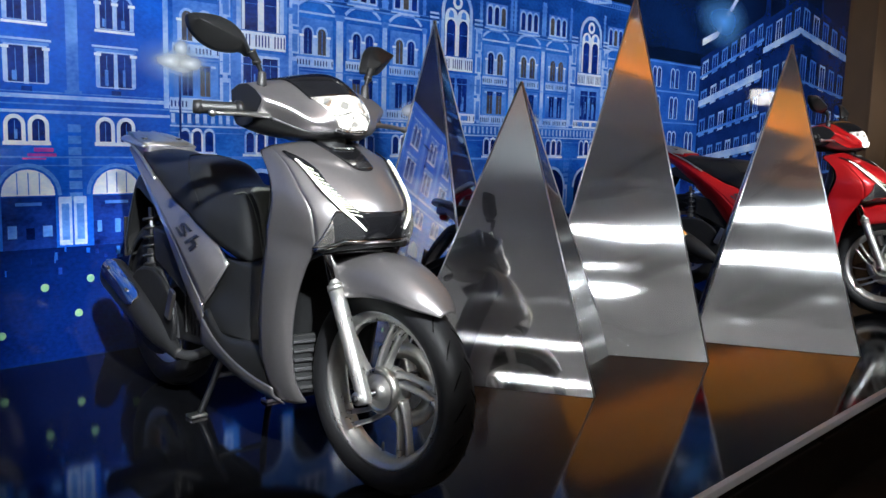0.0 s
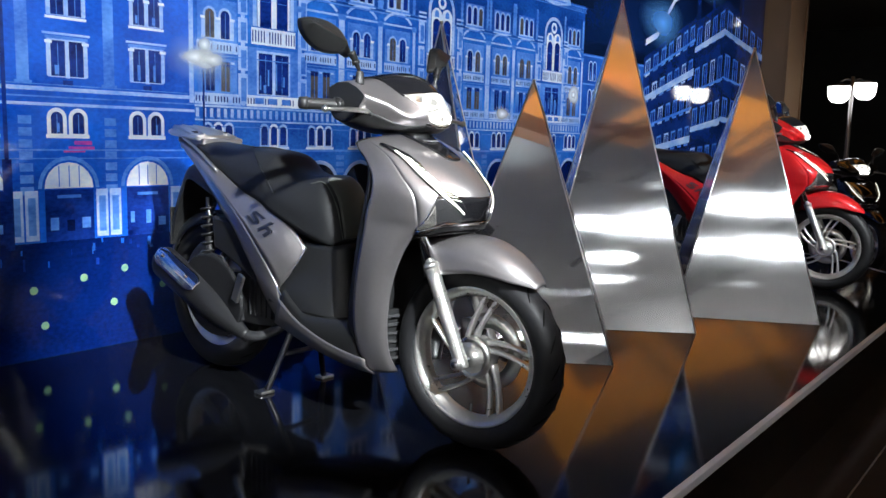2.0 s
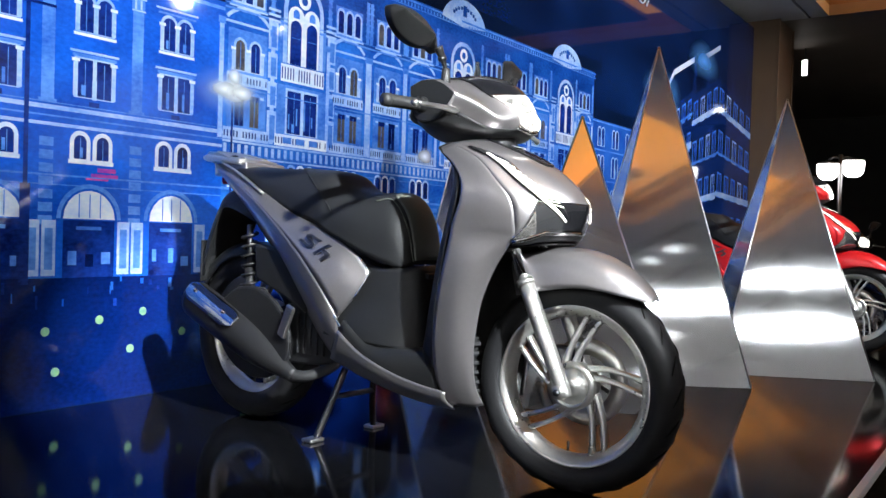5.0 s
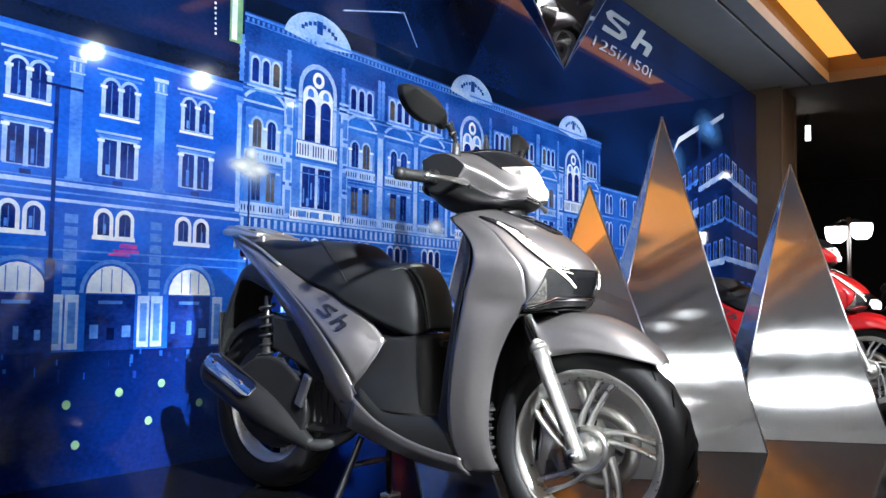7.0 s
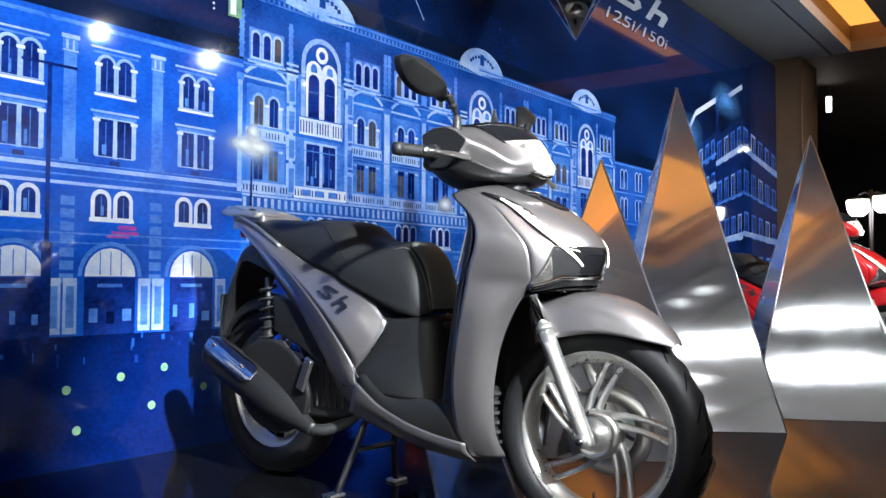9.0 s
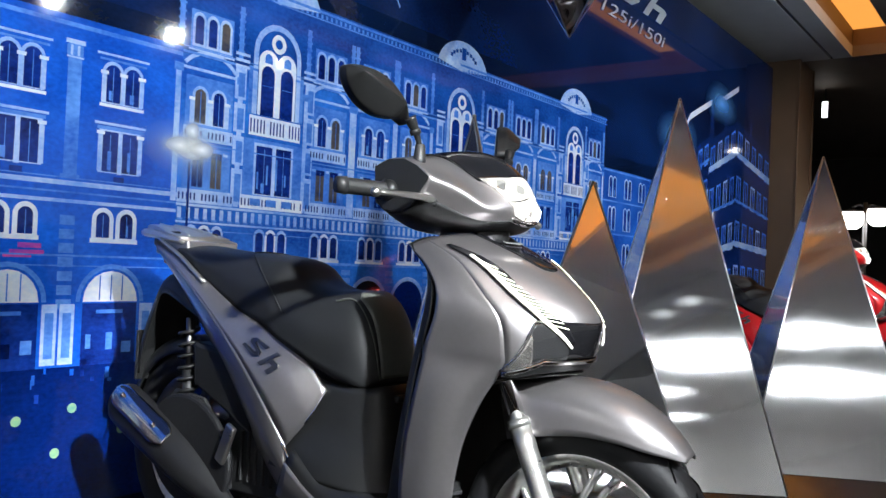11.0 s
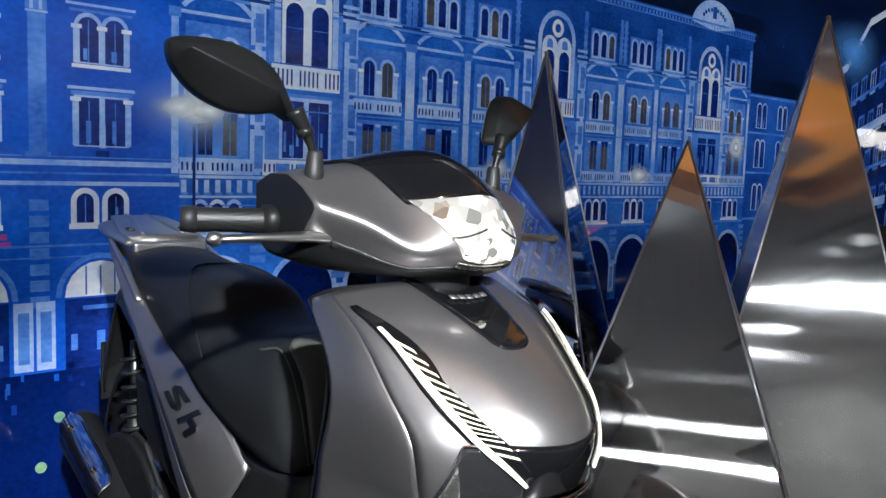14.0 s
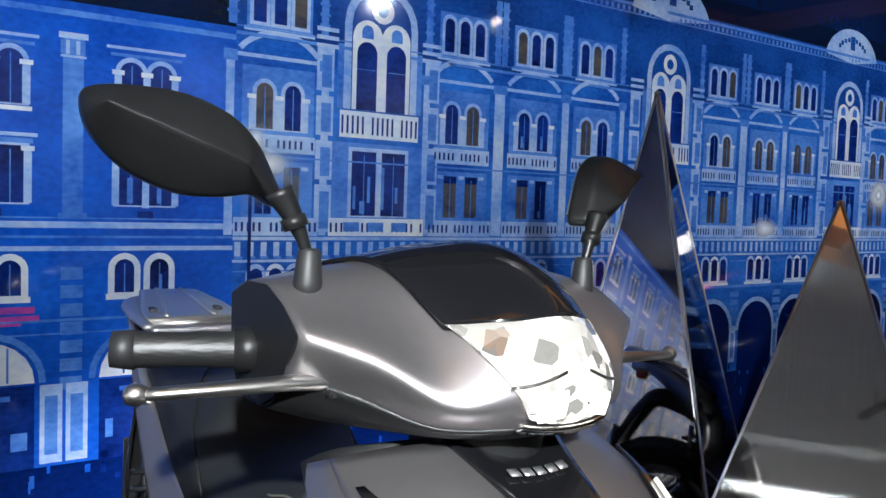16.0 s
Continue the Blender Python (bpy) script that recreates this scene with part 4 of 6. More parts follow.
    ring_loft("steering_neck", [[(0.06 * math.cos(k * math.pi / 4), 0.3 + 0.085 * math.sin(k * math.pi / 4), z) for k in range(8)] for z in (0.9, 0.93, 0.955)], PLASTIC, sc, 24, 4)
    # floor and body
    fl = Surf([[(0, 0.345, 0.345), (0.1, 0.345, 0.345), (0.142, 0.345, 0.335), (0.15, 0.34, 0.27), (0.11, 0.33, 0.195), (0, 0.33, 0.185)],
               [(0, 0.46, 0.342), (0.1, 0.46, 0.342), (0.143, 0.47, 0.332), (0.152, 0.465, 0.262), (0.12, 0.47, 0.203), (0, 0.47, 0.195)],
               [(0, 0.56, 0.34), (0.1, 0.57, 0.34), (0.143, 0.59, 0.335), (0.155, 0.585, 0.29), (0.125, 0.61, 0.236), (0, 0.61, 0.22)],
               [(0, 0.7, 0.36), (0.1, 0.7, 0.37), (0.14, 0.71, 0.4), (0.156, 0.715, 0.375), (0.13, 0.77, 0.285), (0, 0.77, 0.26)]], True)
    sheet("footboard", fl, PLASTIC, sc, a=(-5, 5), na=40, nb=16, thick=0.006)
    und = Surf([[(0, 0.485, 0.575), (0.06, 0.492, 0.573), (0.09, 0.54, 0.565), (0.1, 0.66, 0.57), (0.1, 0.75, 0.6)],
                [(0, 0.46, 0.47), (0.064, 0.466, 0.47), (0.1, 0.52, 0.465), (0.116, 0.68, 0.465), (0.12, 0.8, 0.48)],
                [(0, 0.44, 0.385), (0.07, 0.446, 0.385), (0.118, 0.505, 0.38), (0.14, 0.67, 0.39), (0.13, 0.8, 0.39)],
                [(0, 0.42, 0.338), (0.072, 0.428, 0.338), (0.126, 0.49, 0.336), (0.148, 0.64, 0.34), (0.14, 0.8, 0.35)]], True)
    sheet("centre_cover", und, PLASTIC, sc, na=36, nb=18, thick=0.005, flip=True)
    block("cover_latch", (-0.045, 0.466, 0.535), (0.045, 0.49, 0.552), PLASTIC, sc, 0.004)
    for s in (-1, 1):
        side = Surf([[(s * 0.108, 0.64, 0.548), (s * 0.13, 0.672, 0.48), (s * 0.146, 0.735, 0.405)],
                     [(s * 0.12, 0.725, 0.632), (s * 0.145, 0.755, 0.575), (s * 0.163, 0.8, 0.5)],
                     [(s * 0.128, 0.84, 0.68), (s * 0.15, 0.87, 0.64), (s * 0.165, 0.9, 0.6)],
                     [(s * 0.128, 0.97, 0.722), (s * 0.146, 0.995, 0.703), (s * 0.158, 1.02, 0.69)],
                     [(s * 0.12, 1.12, 0.79), (s * 0.136, 1.135, 0.78), (s * 0.145, 1.15, 0.77)],
                     [(s * 0.106, 1.27, 0.852), (s * 0.117, 1.28, 0.845), (s * 0.123, 1.29, 0.838)],
                     [(s * 0.086, 1.4, 0.888), (s * 0.093, 1.405, 0.885), (s * 0.097, 1.41, 0.88)],
                     [(s * 0.05, 1.48, 0.906), (s * 0.055, 1.48, 0.903), (s * 0.057, 1.48, 0.9)]])
        panel = sheet("side_panel", side, paint, sc, na=8, nb=48, thick=0.005, flip=s < 0)
        low = Surf([[(s * 0.146, 0.735, 0.405), (s * 0.148, 0.725, 0.34), (s * 0.122, 0.715, 0.262)],
                    [(s * 0.163, 0.8, 0.5), (s * 0.15, 0.8, 0.4), (s * 0.114, 0.8, 0.3)],
                    [(s * 0.165, 0.9, 0.6), (s * 0.148, 0.9, 0.5), (s * 0.112, 0.9, 0.4)],
                    [(s * 0.158, 1.02, 0.69), (s * 0.143, 1.02, 0.62), (s * 0.11, 1.02, 0.545)],
                    [(s * 0.145, 1.15, 0.77), (s * 0.134, 1.145, 0.715), (s * 0.106, 1.14, 0.655)],
                    [(s * 0.123, 1.29, 0.838), (s * 0.116, 1.28, 0.8), (s * 0.096, 1.265, 0.76)],
                    [(s * 0.097, 1.41, 0.88), (s * 0.093, 1.4, 0.865), (s * 0.08, 1.39, 0.842)],
                    [(s * 0.057, 1.48, 0.9), (s * 0.055, 1.475, 0.894), (s * 0.05, 1.47, 0.885)]])
        sheet("lower_panel", low, paint, sc, na=10, nb=48, thick=0.005, flip=s < 0)
        skirt = Surf([[(s * 0.157, 0.72, 0.37), (s * 0.152, 0.74, 0.32), (s * 0.134, 0.77, 0.278)],
                      [(s * 0.158, 0.63, 0.315), (s * 0.153, 0.63, 0.28), (s * 0.13, 0.62, 0.234)],
                      [(s * 0.157, 0.52, 0.275), (s * 0.152, 0.52, 0.245), (s * 0.127, 0.51, 0.21)],
                      [(s * 0.155, 0.41, 0.252), (s * 0.15, 0.41, 0.225), (s * 0.122, 0.4, 0.195)],
                      [(s * 0.15, 0.31, 0.24), (s * 0.144, 0.31, 0.215), (s * 0.116, 0.3, 0.19)]])
        sheet("floor_skirt", skirt, paint, sc, na=8, nb=24, thick=0.005, flip=s > 0, lift=0.003)
        tube("chrome_strip", [(s * 0.149, 0.745, 0.412), (s * 0.148, 0.712, 0.375), (s * 0.144, 0.672, 0.34)], [0.003, 0.005, 0.005], CHROME, sc, 10, 10)
        tube("panel_edge", [side.at(0.0, 0.5), side.at(0.0, 0.15), side.at(0.02, 0.02), side.at(0.5, 0.0), side.at(1.2, 0.0)], 0.0022, CHROME, panel, 8, 20)
        # slanted model mark on the panel, as plain strokes
        for poly in MARK:
            pts = [(side.at(1.0 - 2.2 * (z - 0.17), 2.15 - 1.15 * x), side.normal(1.0 - 2.2 * (z - 0.17), 2.15 - 1.15 * x) * (-1 if s < 0 else 1)) for x, z in poly]
            k = len(pts)
            vs = [q + 0.0015 * nn for q, nn in pts] + [q + 0.006 * nn for q, nn in pts]
            fs = [tuple(range(k)), tuple(range(k, 2 * k))] + [(i, (i + 1) % k, k + (i + 1) % k, k + i) for i in range(k)]
            link_mesh("model_mark", vs, fs, STEEL_DARK, panel, False)
        tube("grab_strip", [(s * 0.108, 1.37, 0.899), (s * 0.118, 1.25, 0.852), (s * 0.13, 1.115, 0.785)], [0.005, 0.007, 0.0075], ALLOY, sc, 10, 12, 0.6)
    # grab rail
    rail = empty("grab_rail", pose(0, 0, 0), sc, "cast aluminium grab rail behind the seat")
    tube("rail_bar", [(-0.09, 1.28, 0.893), (-0.095, 1.38, 0.908), (-0.075, 1.48, 0.918), (0, 1.515, 0.92), (0.075, 1.48, 0.918), (0.095, 1.38, 0.908), (0.09, 1.28, 0.893)],
         [0.012, 0.018, 0.024, 0.026, 0.024, 0.018, 0.012], ALLOY, rail, 14, 40, 0.55)
    ring_loft("rail_plate", [[(hw * c, v, z + 0.009 * q) for c, q in ((-1, -0.8), (-0.9, -1), (0.9, -1), (1, -0.8), (1, 0.3), (0.86, 1), (-0.86, 1), (-1, 0.3))]
                             for v, z, hw in ((1.3, 0.9, 0.085), (1.36, 0.912, 0.088), (1.43, 0.928, 0.074), (1.5, 0.936, 0.06), (1.52, 0.93, 0.056))], ALLOY, rail, 32, 16)
    for s in (-1, 1):
        tube("rail_rib", [(s * 0.05, 1.31, 0.911), (s * 0.036, 1.4, 0.931), (s * 0.026, 1.5, 0.944)], [0.005, 0.007, 0.006], ALLOY, rail, 8, 8)
        block("rail_recess", (s * 0.066 - 0.009, 1.34, 0.915), (s * 0.066 + 0.009, 1.41, 0.924), CAST, rail, 0.004)
    prism("tail_cover", [(-0.09, 1.26), (0.09, 1.26), (0.085, 1.42), (0.045, 1.49), (-0.045, 1.49), (-0.085, 1.42)], 0.855, 0.897, paint, sc, "z", 0.008)
    block("tail_lamp", (-0.035, 1.42, 0.825), (0.035, 1.468, 0.866), RED_LENS, sc, 0.01)
    # seat
    st = Surf([[(0, 0.5, 0.578), (0.0516, 0.505, 0.577), (0.0791, 0.52, 0.573), (0.0826, 0.53, 0.566)],
               [(0, 0.507, 0.655), (0.0568, 0.516, 0.65), (0.0912, 0.54, 0.62), (0.0946, 0.545, 0.568)],
               [(0, 0.535, 0.735), (0.0602, 0.545, 0.728), (0.102, 0.57, 0.68), (0.107, 0.58, 0.573)],
               [(0, 0.595, 0.785), (0.0654, 0.602, 0.774), (0.113, 0.625, 0.7), (0.115, 0.63, 0.586)],
               [(0, 0.69, 0.789), (0.0738, 0.693, 0.778), (0.127, 0.71, 0.715), (0.13, 0.72, 0.625)],
               [(0, 0.765, 0.808), (0.0774, 0.77, 0.797), (0.128, 0.79, 0.738), (0.136, 0.8, 0.66)],
               [(0, 0.835, 0.854), (0.0808, 0.842, 0.842), (0.132, 0.855, 0.775), (0.133, 0.865, 0.69)],
               [(0, 0.95, 0.869), (0.0808, 0.955, 0.857), (0.124, 0.962, 0.8), (0.128, 0.97, 0.722)],
               [(0, 1.1, 0.874), (0.0776, 1.1, 0.864), (0.116, 1.11, 0.83), (0.119, 1.12, 0.79)],
               [(0, 1.25, 0.886), (0.0679, 1.25, 0.879), (0.0989, 1.26, 0.868), (0.101, 1.265, 0.85)],
               [(0, 1.345, 0.893), (0.0485, 1.345, 0.889), (0.0698, 1.347, 0.882), (0.0718, 1.35, 0.868)]], True)
    seat = sheet("seat", st, SEAT, sc, na=32, nb=60, thick=0.01, label="black vinyl two-level seat")
    sheet("front_pad", st, SEAT_GREY, seat, na=14, nb=20, lift=0.004, thick=0.006, label="dark green-grey seat nose panel",
          warp=lambda i, j: (lerp(-1, 1, i) * lerp(1.15, 0.95, j), lerp(0.15, 3.05 - 0.25 * (2 * i - 1) ** 4, j)))
    for s in (-1, 1):
        tube("seat_seam", [st.at(s * a, b) + 0.002 * np.array((s, 0, 0.6)) for a, b in ((1.25, 0.1), (1.2, 1.5), (1.1, 2.8), (1.3, 3.4))], 0.002, SEAT_GREY, seat, 6, 24)
        tube("seat_piping", [st.at(s * a, b) + 0.002 * np.array((s * 0.6, 0, 0.8)) for a, b in ((0.0, 7.4), (0.6, 7.35), (1.15, 6.9), (1.7, 6.2), (1.95, 5.5), (2.2, 4.9))], 0.0022, SEAT, seat, 6, 30)
    # rear end
    rw = wheel("rear_wheel", sc, 1.27, 0.3, 0.298, 0.058, 1)
    rear = Surf([[(0, 1.0, 0.72), (0.08, 1.0, 0.71), (0.11, 1.0, 0.62)], [(0, 1.2, 0.78), (0.08, 1.2, 0.77), (0.11, 1.2, 0.7)],
                 [(0, 1.36, 0.8), (0.07, 1.36, 0.79), (0.09, 1.36, 0.74)], [(0, 1.43, 0.72), (0.07, 1.43, 0.71), (0.085, 1.41, 0.68)],
                 [(0, 1.48, 0.6), (0.075, 1.475, 0.6), (0.082, 1.46, 0.58)], [(0, 1.505, 0.5), (0.075, 1.5, 0.5), (0.08, 1.485, 0.49)]], True)
    sheet("rear_fender", rear, PLASTIC, sc, na=14, nb=24, thick=0.005, flip=True)
    hug = Surf([[(0, 1.27 + 0.322 * math.cos(q), 0.3 + 0.322 * math.sin(q)), (0.05, 1.27 + 0.318 * math.cos(q), 0.3 + 0.318 * math.sin(q)), (0.072, 1.27 + 0.272 * math.cos(q), 0.3 + 0.272 * math.sin(q))]
                for q in np.radians((15, 45, 75, 105, 135, 165))], True)
    sheet("rear_hugger", hug, PLASTIC, sc, na=12, nb=24, thick=0.004, flip=True)
    block("plate_holder", (-0.09, 1.49, 0.47), (0.09, 1.5, 0.62), PLASTIC, sc, 0.003)
    for s in (-1, 1):
        sh = empty("rear_shock", pose(0, 0, 0), sc)
        lo, hi = np.array((s * 0.115, 1.18, 0.36)), np.array((s * 0.11, 1.2, 0.68))
        tube("damper", [lo, lerp(lo, hi, 0.55)], 0.017, MUFFLER, sh, 14)
        tube("damper_rod", [lerp(lo, hi, 0.5), hi], 0.01, STEEL_DARK, sh, 10)
        coil = [lerp(lo, hi, 0.12 + 0.8 * k / 96) + 0.026 * np.array((math.cos(k * 2 * math.pi / 12), math.sin(k * 2 * math.pi / 12), 0)) for k in range(97)]
        tube("spring", coil, 0.0052, PLASTIC, sh, 8)
        tube("lower_eye", [lo + (s * 0.02, 0, 0), lo - (s * 0.02, 0, 0)], 0.02, ALLOY, sh, 14)
    ring_loft("engine", [[(0.09 * c, v, z + h * s_) for c, s_ in ((-1, -0.7), (-0.8, -1), (0.8, -1), (1, -0.7), (1, 0.7), (0.8, 1), (-0.8, 1), (-1, 0.7))]
                         for v, z, h in ((0.78, 0.32, 0.05), (0.86, 0.33, 0.09), (1.0, 0.33, 0.1), (1.12, 0.31, 0.08), (1.2, 0.3, 0.06))], CAST, sc, 24, 16)
    for k in range(5):
        block("engine_fin", (-0.098, 0.84 + 0.03 * k, 0.27), (0.07, 0.848 + 0.03 * k, 0.4), CAST, sc, 0.002)
    ring_loft("swing_arm", [[(0.1 + 0.03 * c, v, z + h * s_) for c, s_ in ((-1, -0.7), (-0.7, -1), (0.7, -1), (1, -0.7), (1, 0.7), (0.7, 1), (-0.7, 1), (-1, 0.7))]
                            for v, z, h in ((0.85, 0.33, 0.08), (1.05, 0.32, 0.085), (1.3, 0.3, 0.06), (1.36, 0.3, 0.03))], CAST, sc, 20, 14)
    block("hub_bracket", (-0.115, 1.06, 0.265), (-0.095, 1.3, 0.33), CAST, sc, 0.01)
    # exhaust
    ex = empty("exhaust", pose(0, 0, 0), sc)
    ax0, ax1 = np.array((-0.135, 0.93, 0.2)), np.array((-0.165, 1.44, 0.425))
    d = (ax1 - ax0) / np.linalg.norm(ax1 - ax0)
    side_v = np.cross(d, (1, 0, 0))
    side_v /= -np.linalg.norm(side_v)
    rings = []
    for t, r in ((0.0, 0.02), (0.1, 0.03), (0.26, 0.048), (0.45, 0.058), (0.9, 0.061), (0.97, 0.056), (1.0, 0.046)):
        c = lerp(ax0, ax1, t)
        rings.append([c + r * (0.82 * math.cos(k * math.pi / 6) * np.array((1, 0, 0)) + 1.08 * math.sin(k * math.pi / 6) * side_v) for k in range(12)])
    ring_loft("muffler", rings, MUFFLER, ex, 28, 24)
    tube("tail_pipe", [ax1 - 0.01 * d, ax1 + 0.02 * d], 0.016, STEEL_DARK, ex, 14)
    tube("header_pipe", [(-0.02, 0.82, 0.28), (-0.06, 0.84, 0.235), (-0.11, 0.89, 0.205), (-0.135, 0.94, 0.203)], 0.018, CAST, ex, 12, 16)
    sh_rows = []
    for t in (0.5, 0.56, 0.68, 0.82, 0.92, 0.97):
        c = lerp(ax0, ax1, t)
        half = 0.55 if 0.52 < t < 0.95 else 0.3
        sh_rows.append([c + 0.0665 * (-0.84 * math.cos(q) * np.array((1, 0, 0)) + 1.1 * math.sin(q) * side_v) for q in (0.75 - half, 0.75, 0.75 + half)])
    sheet("heat_shield", Surf(sh_rows), CHROME, ex, na=8, nb=24, thick=0.003, label="chrome exhaust heat shield")
    for t in (0.62, 0.9):
        c = lerp(ax0, ax1, t) + 0.07 * (-0.84 * math.cos(0.75) * np.array((1, 0, 0)) + 1.1 * math.sin(0.75) * side_v)
        lathe("shield_bolt", [(0, -0.004), (0.007, -0.003), (0.008, 0.004), (0, 0.005)], CHROME, ex, 10, "", tuple(c), False)
    prism("exhaust_bracket", [(1.31, 0.41), (1.23, 0.48), (1.1, 0.47), (1.0, 0.37), (0.97, 0.25), (1.1, 0.195), (1.2, 0.27)], -0.124, -0.112, CAST, ex, "x", 0.004)
    prism("gear_cover", [(1.13 + 0.185 * math.cos(q), 0.325 + 0.15 * math.sin(q) + 0.02 * math.cos(q)) for q in np.linspace(0, 2 * math.pi, 29)[:-1]], -0.15, -0.13, TYRE, sc, "x", 0.009)
    prism("air_box", [(1.16, 0.62), (0.98, 0.6), (0.86, 0.47), (0.9, 0.4), (1.04, 0.46), (1.15, 0.5)], -0.125, -0.02, PLASTIC, sc, "x", 0.012)
    # foot rests and stand
    for s in (-1, 1):
        block("foot_peg", (-0.006, -0.018, -0.055), (0.008, 0.018, 0.055), ALLOY_BRIGHT, sc, 0.006, "folded aluminium passenger foot peg", pose(s * 0.158, 0.95, 0.375, 24, 0, 0))
    stand = empty("centre_stand", pose(0.034, 0, 0), sc)
    for s in (-1, 1):
        tube("stand_leg", [(s * 0.07, 0.8, 0.23), (s * 0.1, 0.835, 0.11), (s * 0.132, 0.858, 0.012)], 0.011, STEEL_DARK, stand, 10, 10)
        block("stand_foot", (s * 0.142 - 0.03, 0.84, 0.0), (s * 0.142 + 0.03, 0.885, 0.012), ALLOY_BRIGHT, stand, 0.004)
    tube("stand_bar", [(-0.09, 0.826, 0.14), (0.09, 0.826, 0.14)], 0.009, STEEL_DARK, stand, 10)
    return sc

# ---- printed wall ----
wall = empty("wall_print", pose(0, 0, 0), None)
tagged(wall, "tall glossy printed wall with a blue night view of a palace", "wall", kind="structure")
block("wall_panel", (-5.0, 0.0, -0.3), (8.35, 0.16, 3.22), P_SKY, wall, 0)
INK = {}
LAYER = {}


def ink(mat, layer, pts):
    vs, fs = INK.setdefault((mat.name, layer), ([], []))
    LAYER[(mat.name, layer)] = mat
    k = len(vs)
    y = -0.0006 * layer - 0.000014 * (len(fs) % 37)
    vs += [(x, y, z) for x, z in pts]
    fs.append(tuple(range(k, k + len(pts))))


def rect(mat, layer, x0, z0, x1, z1):
    ink(mat, layer, [(x0, z0), (x1, z0), (x1, z1), (x0, z1)])


def arch(mat, layer, x0, x1, z0, z1, n=10, point=1.0):
    r, c = (x1 - x0) / 2, (x0 + x1) / 2
    zs = z1 - r * point
    ink(mat, layer, [(x0, z0), (x1, z0)] + [(c + r * math.cos(math.pi * k / n), zs + point * r * math.sin(math.pi * k / n)) for k in range(n + 1)])


def band(mat, layer, c, zc, r0, r1, a0=0.0, a1=180.0, n=14, squash=1.0):
    for k in range(n):
        q0, q1 = radians(a0 + (a1 - a0) * k / n), radians(a0 + (a1 - a0) * (k + 1) / n)
        ink(mat, layer, [(c + r0 * math.cos(q0), zc + squash * r0 * math.sin(q0)), (c + r1 * math.cos(q0), zc + squash * r1 * math.sin(q0)),
                         (c + r1 * math.cos(q1), zc + squash * r1 * math.sin(q1)), (c + r0 * math.cos(q1), zc + squash * r0 * math.sin(q1))])


rng = random.Random(4)


def glass(x0, x1, z0, z1, arched, warm=0.0):
    mat = P_WARM if rng.random() < warm else P_DARK
    (arch if arched else (lambda m, l, a, b, c, d: rect(m, l, a, c, b, d)))(mat, 4, x0, x1, z0, z1)
    if rng.random() < 0.7:
        w = x1 - x0
        xa = x0 + w * rng.uniform(0.1, 0.5)
        rect(P_STONE_DIM if mat is P_DARK else P_WARM, 5, xa, z0 + 0.006, xa + w * rng.uniform(0.15, 0.35), z0 + (z1 - z0) * rng.uniform(0.2, 0.6))
    rect(P_STONE_DIM, 6, (x0 + x1) / 2 - 0.0015, z0, (x0 + x1) / 2 + 0.0015, z1 - 0.01)


def pair(c, z0, z1, w, gap, arched, frame_mat, lay=3, warm=0.0, pad=0.012):
    for s in (-1, 1):
        xa, xb = (c - gap / 2 - w, c - gap / 2) if s < 0 else (c + gap / 2, c + gap / 2 + w)
        (arch if arched else (lambda m, l, a, b, e, f: rect(m, l, a, e, b, f)))(frame_mat, lay, xa - pad, xb + pad, z0 - 0.004, z1 + pad)
        glass(xa, xb, z0, z1, arched, warm)


def balcony(x0, x1, z0, z1, pale=P_STONE, dark=P_DARK):
    rect(pale, 5, x0, z0, x1, z1)
    n = max(int((x1 - x0) / 0.017), 4)
    for k in range(n):
        x = x0 + (x1 - x0) * (k + 0.5) / n
        if (k + 1) % 6:
            rect(dark, 6, x - 0.0035, z0 + 0.012, x + 0.0035, z1 - 0.014)


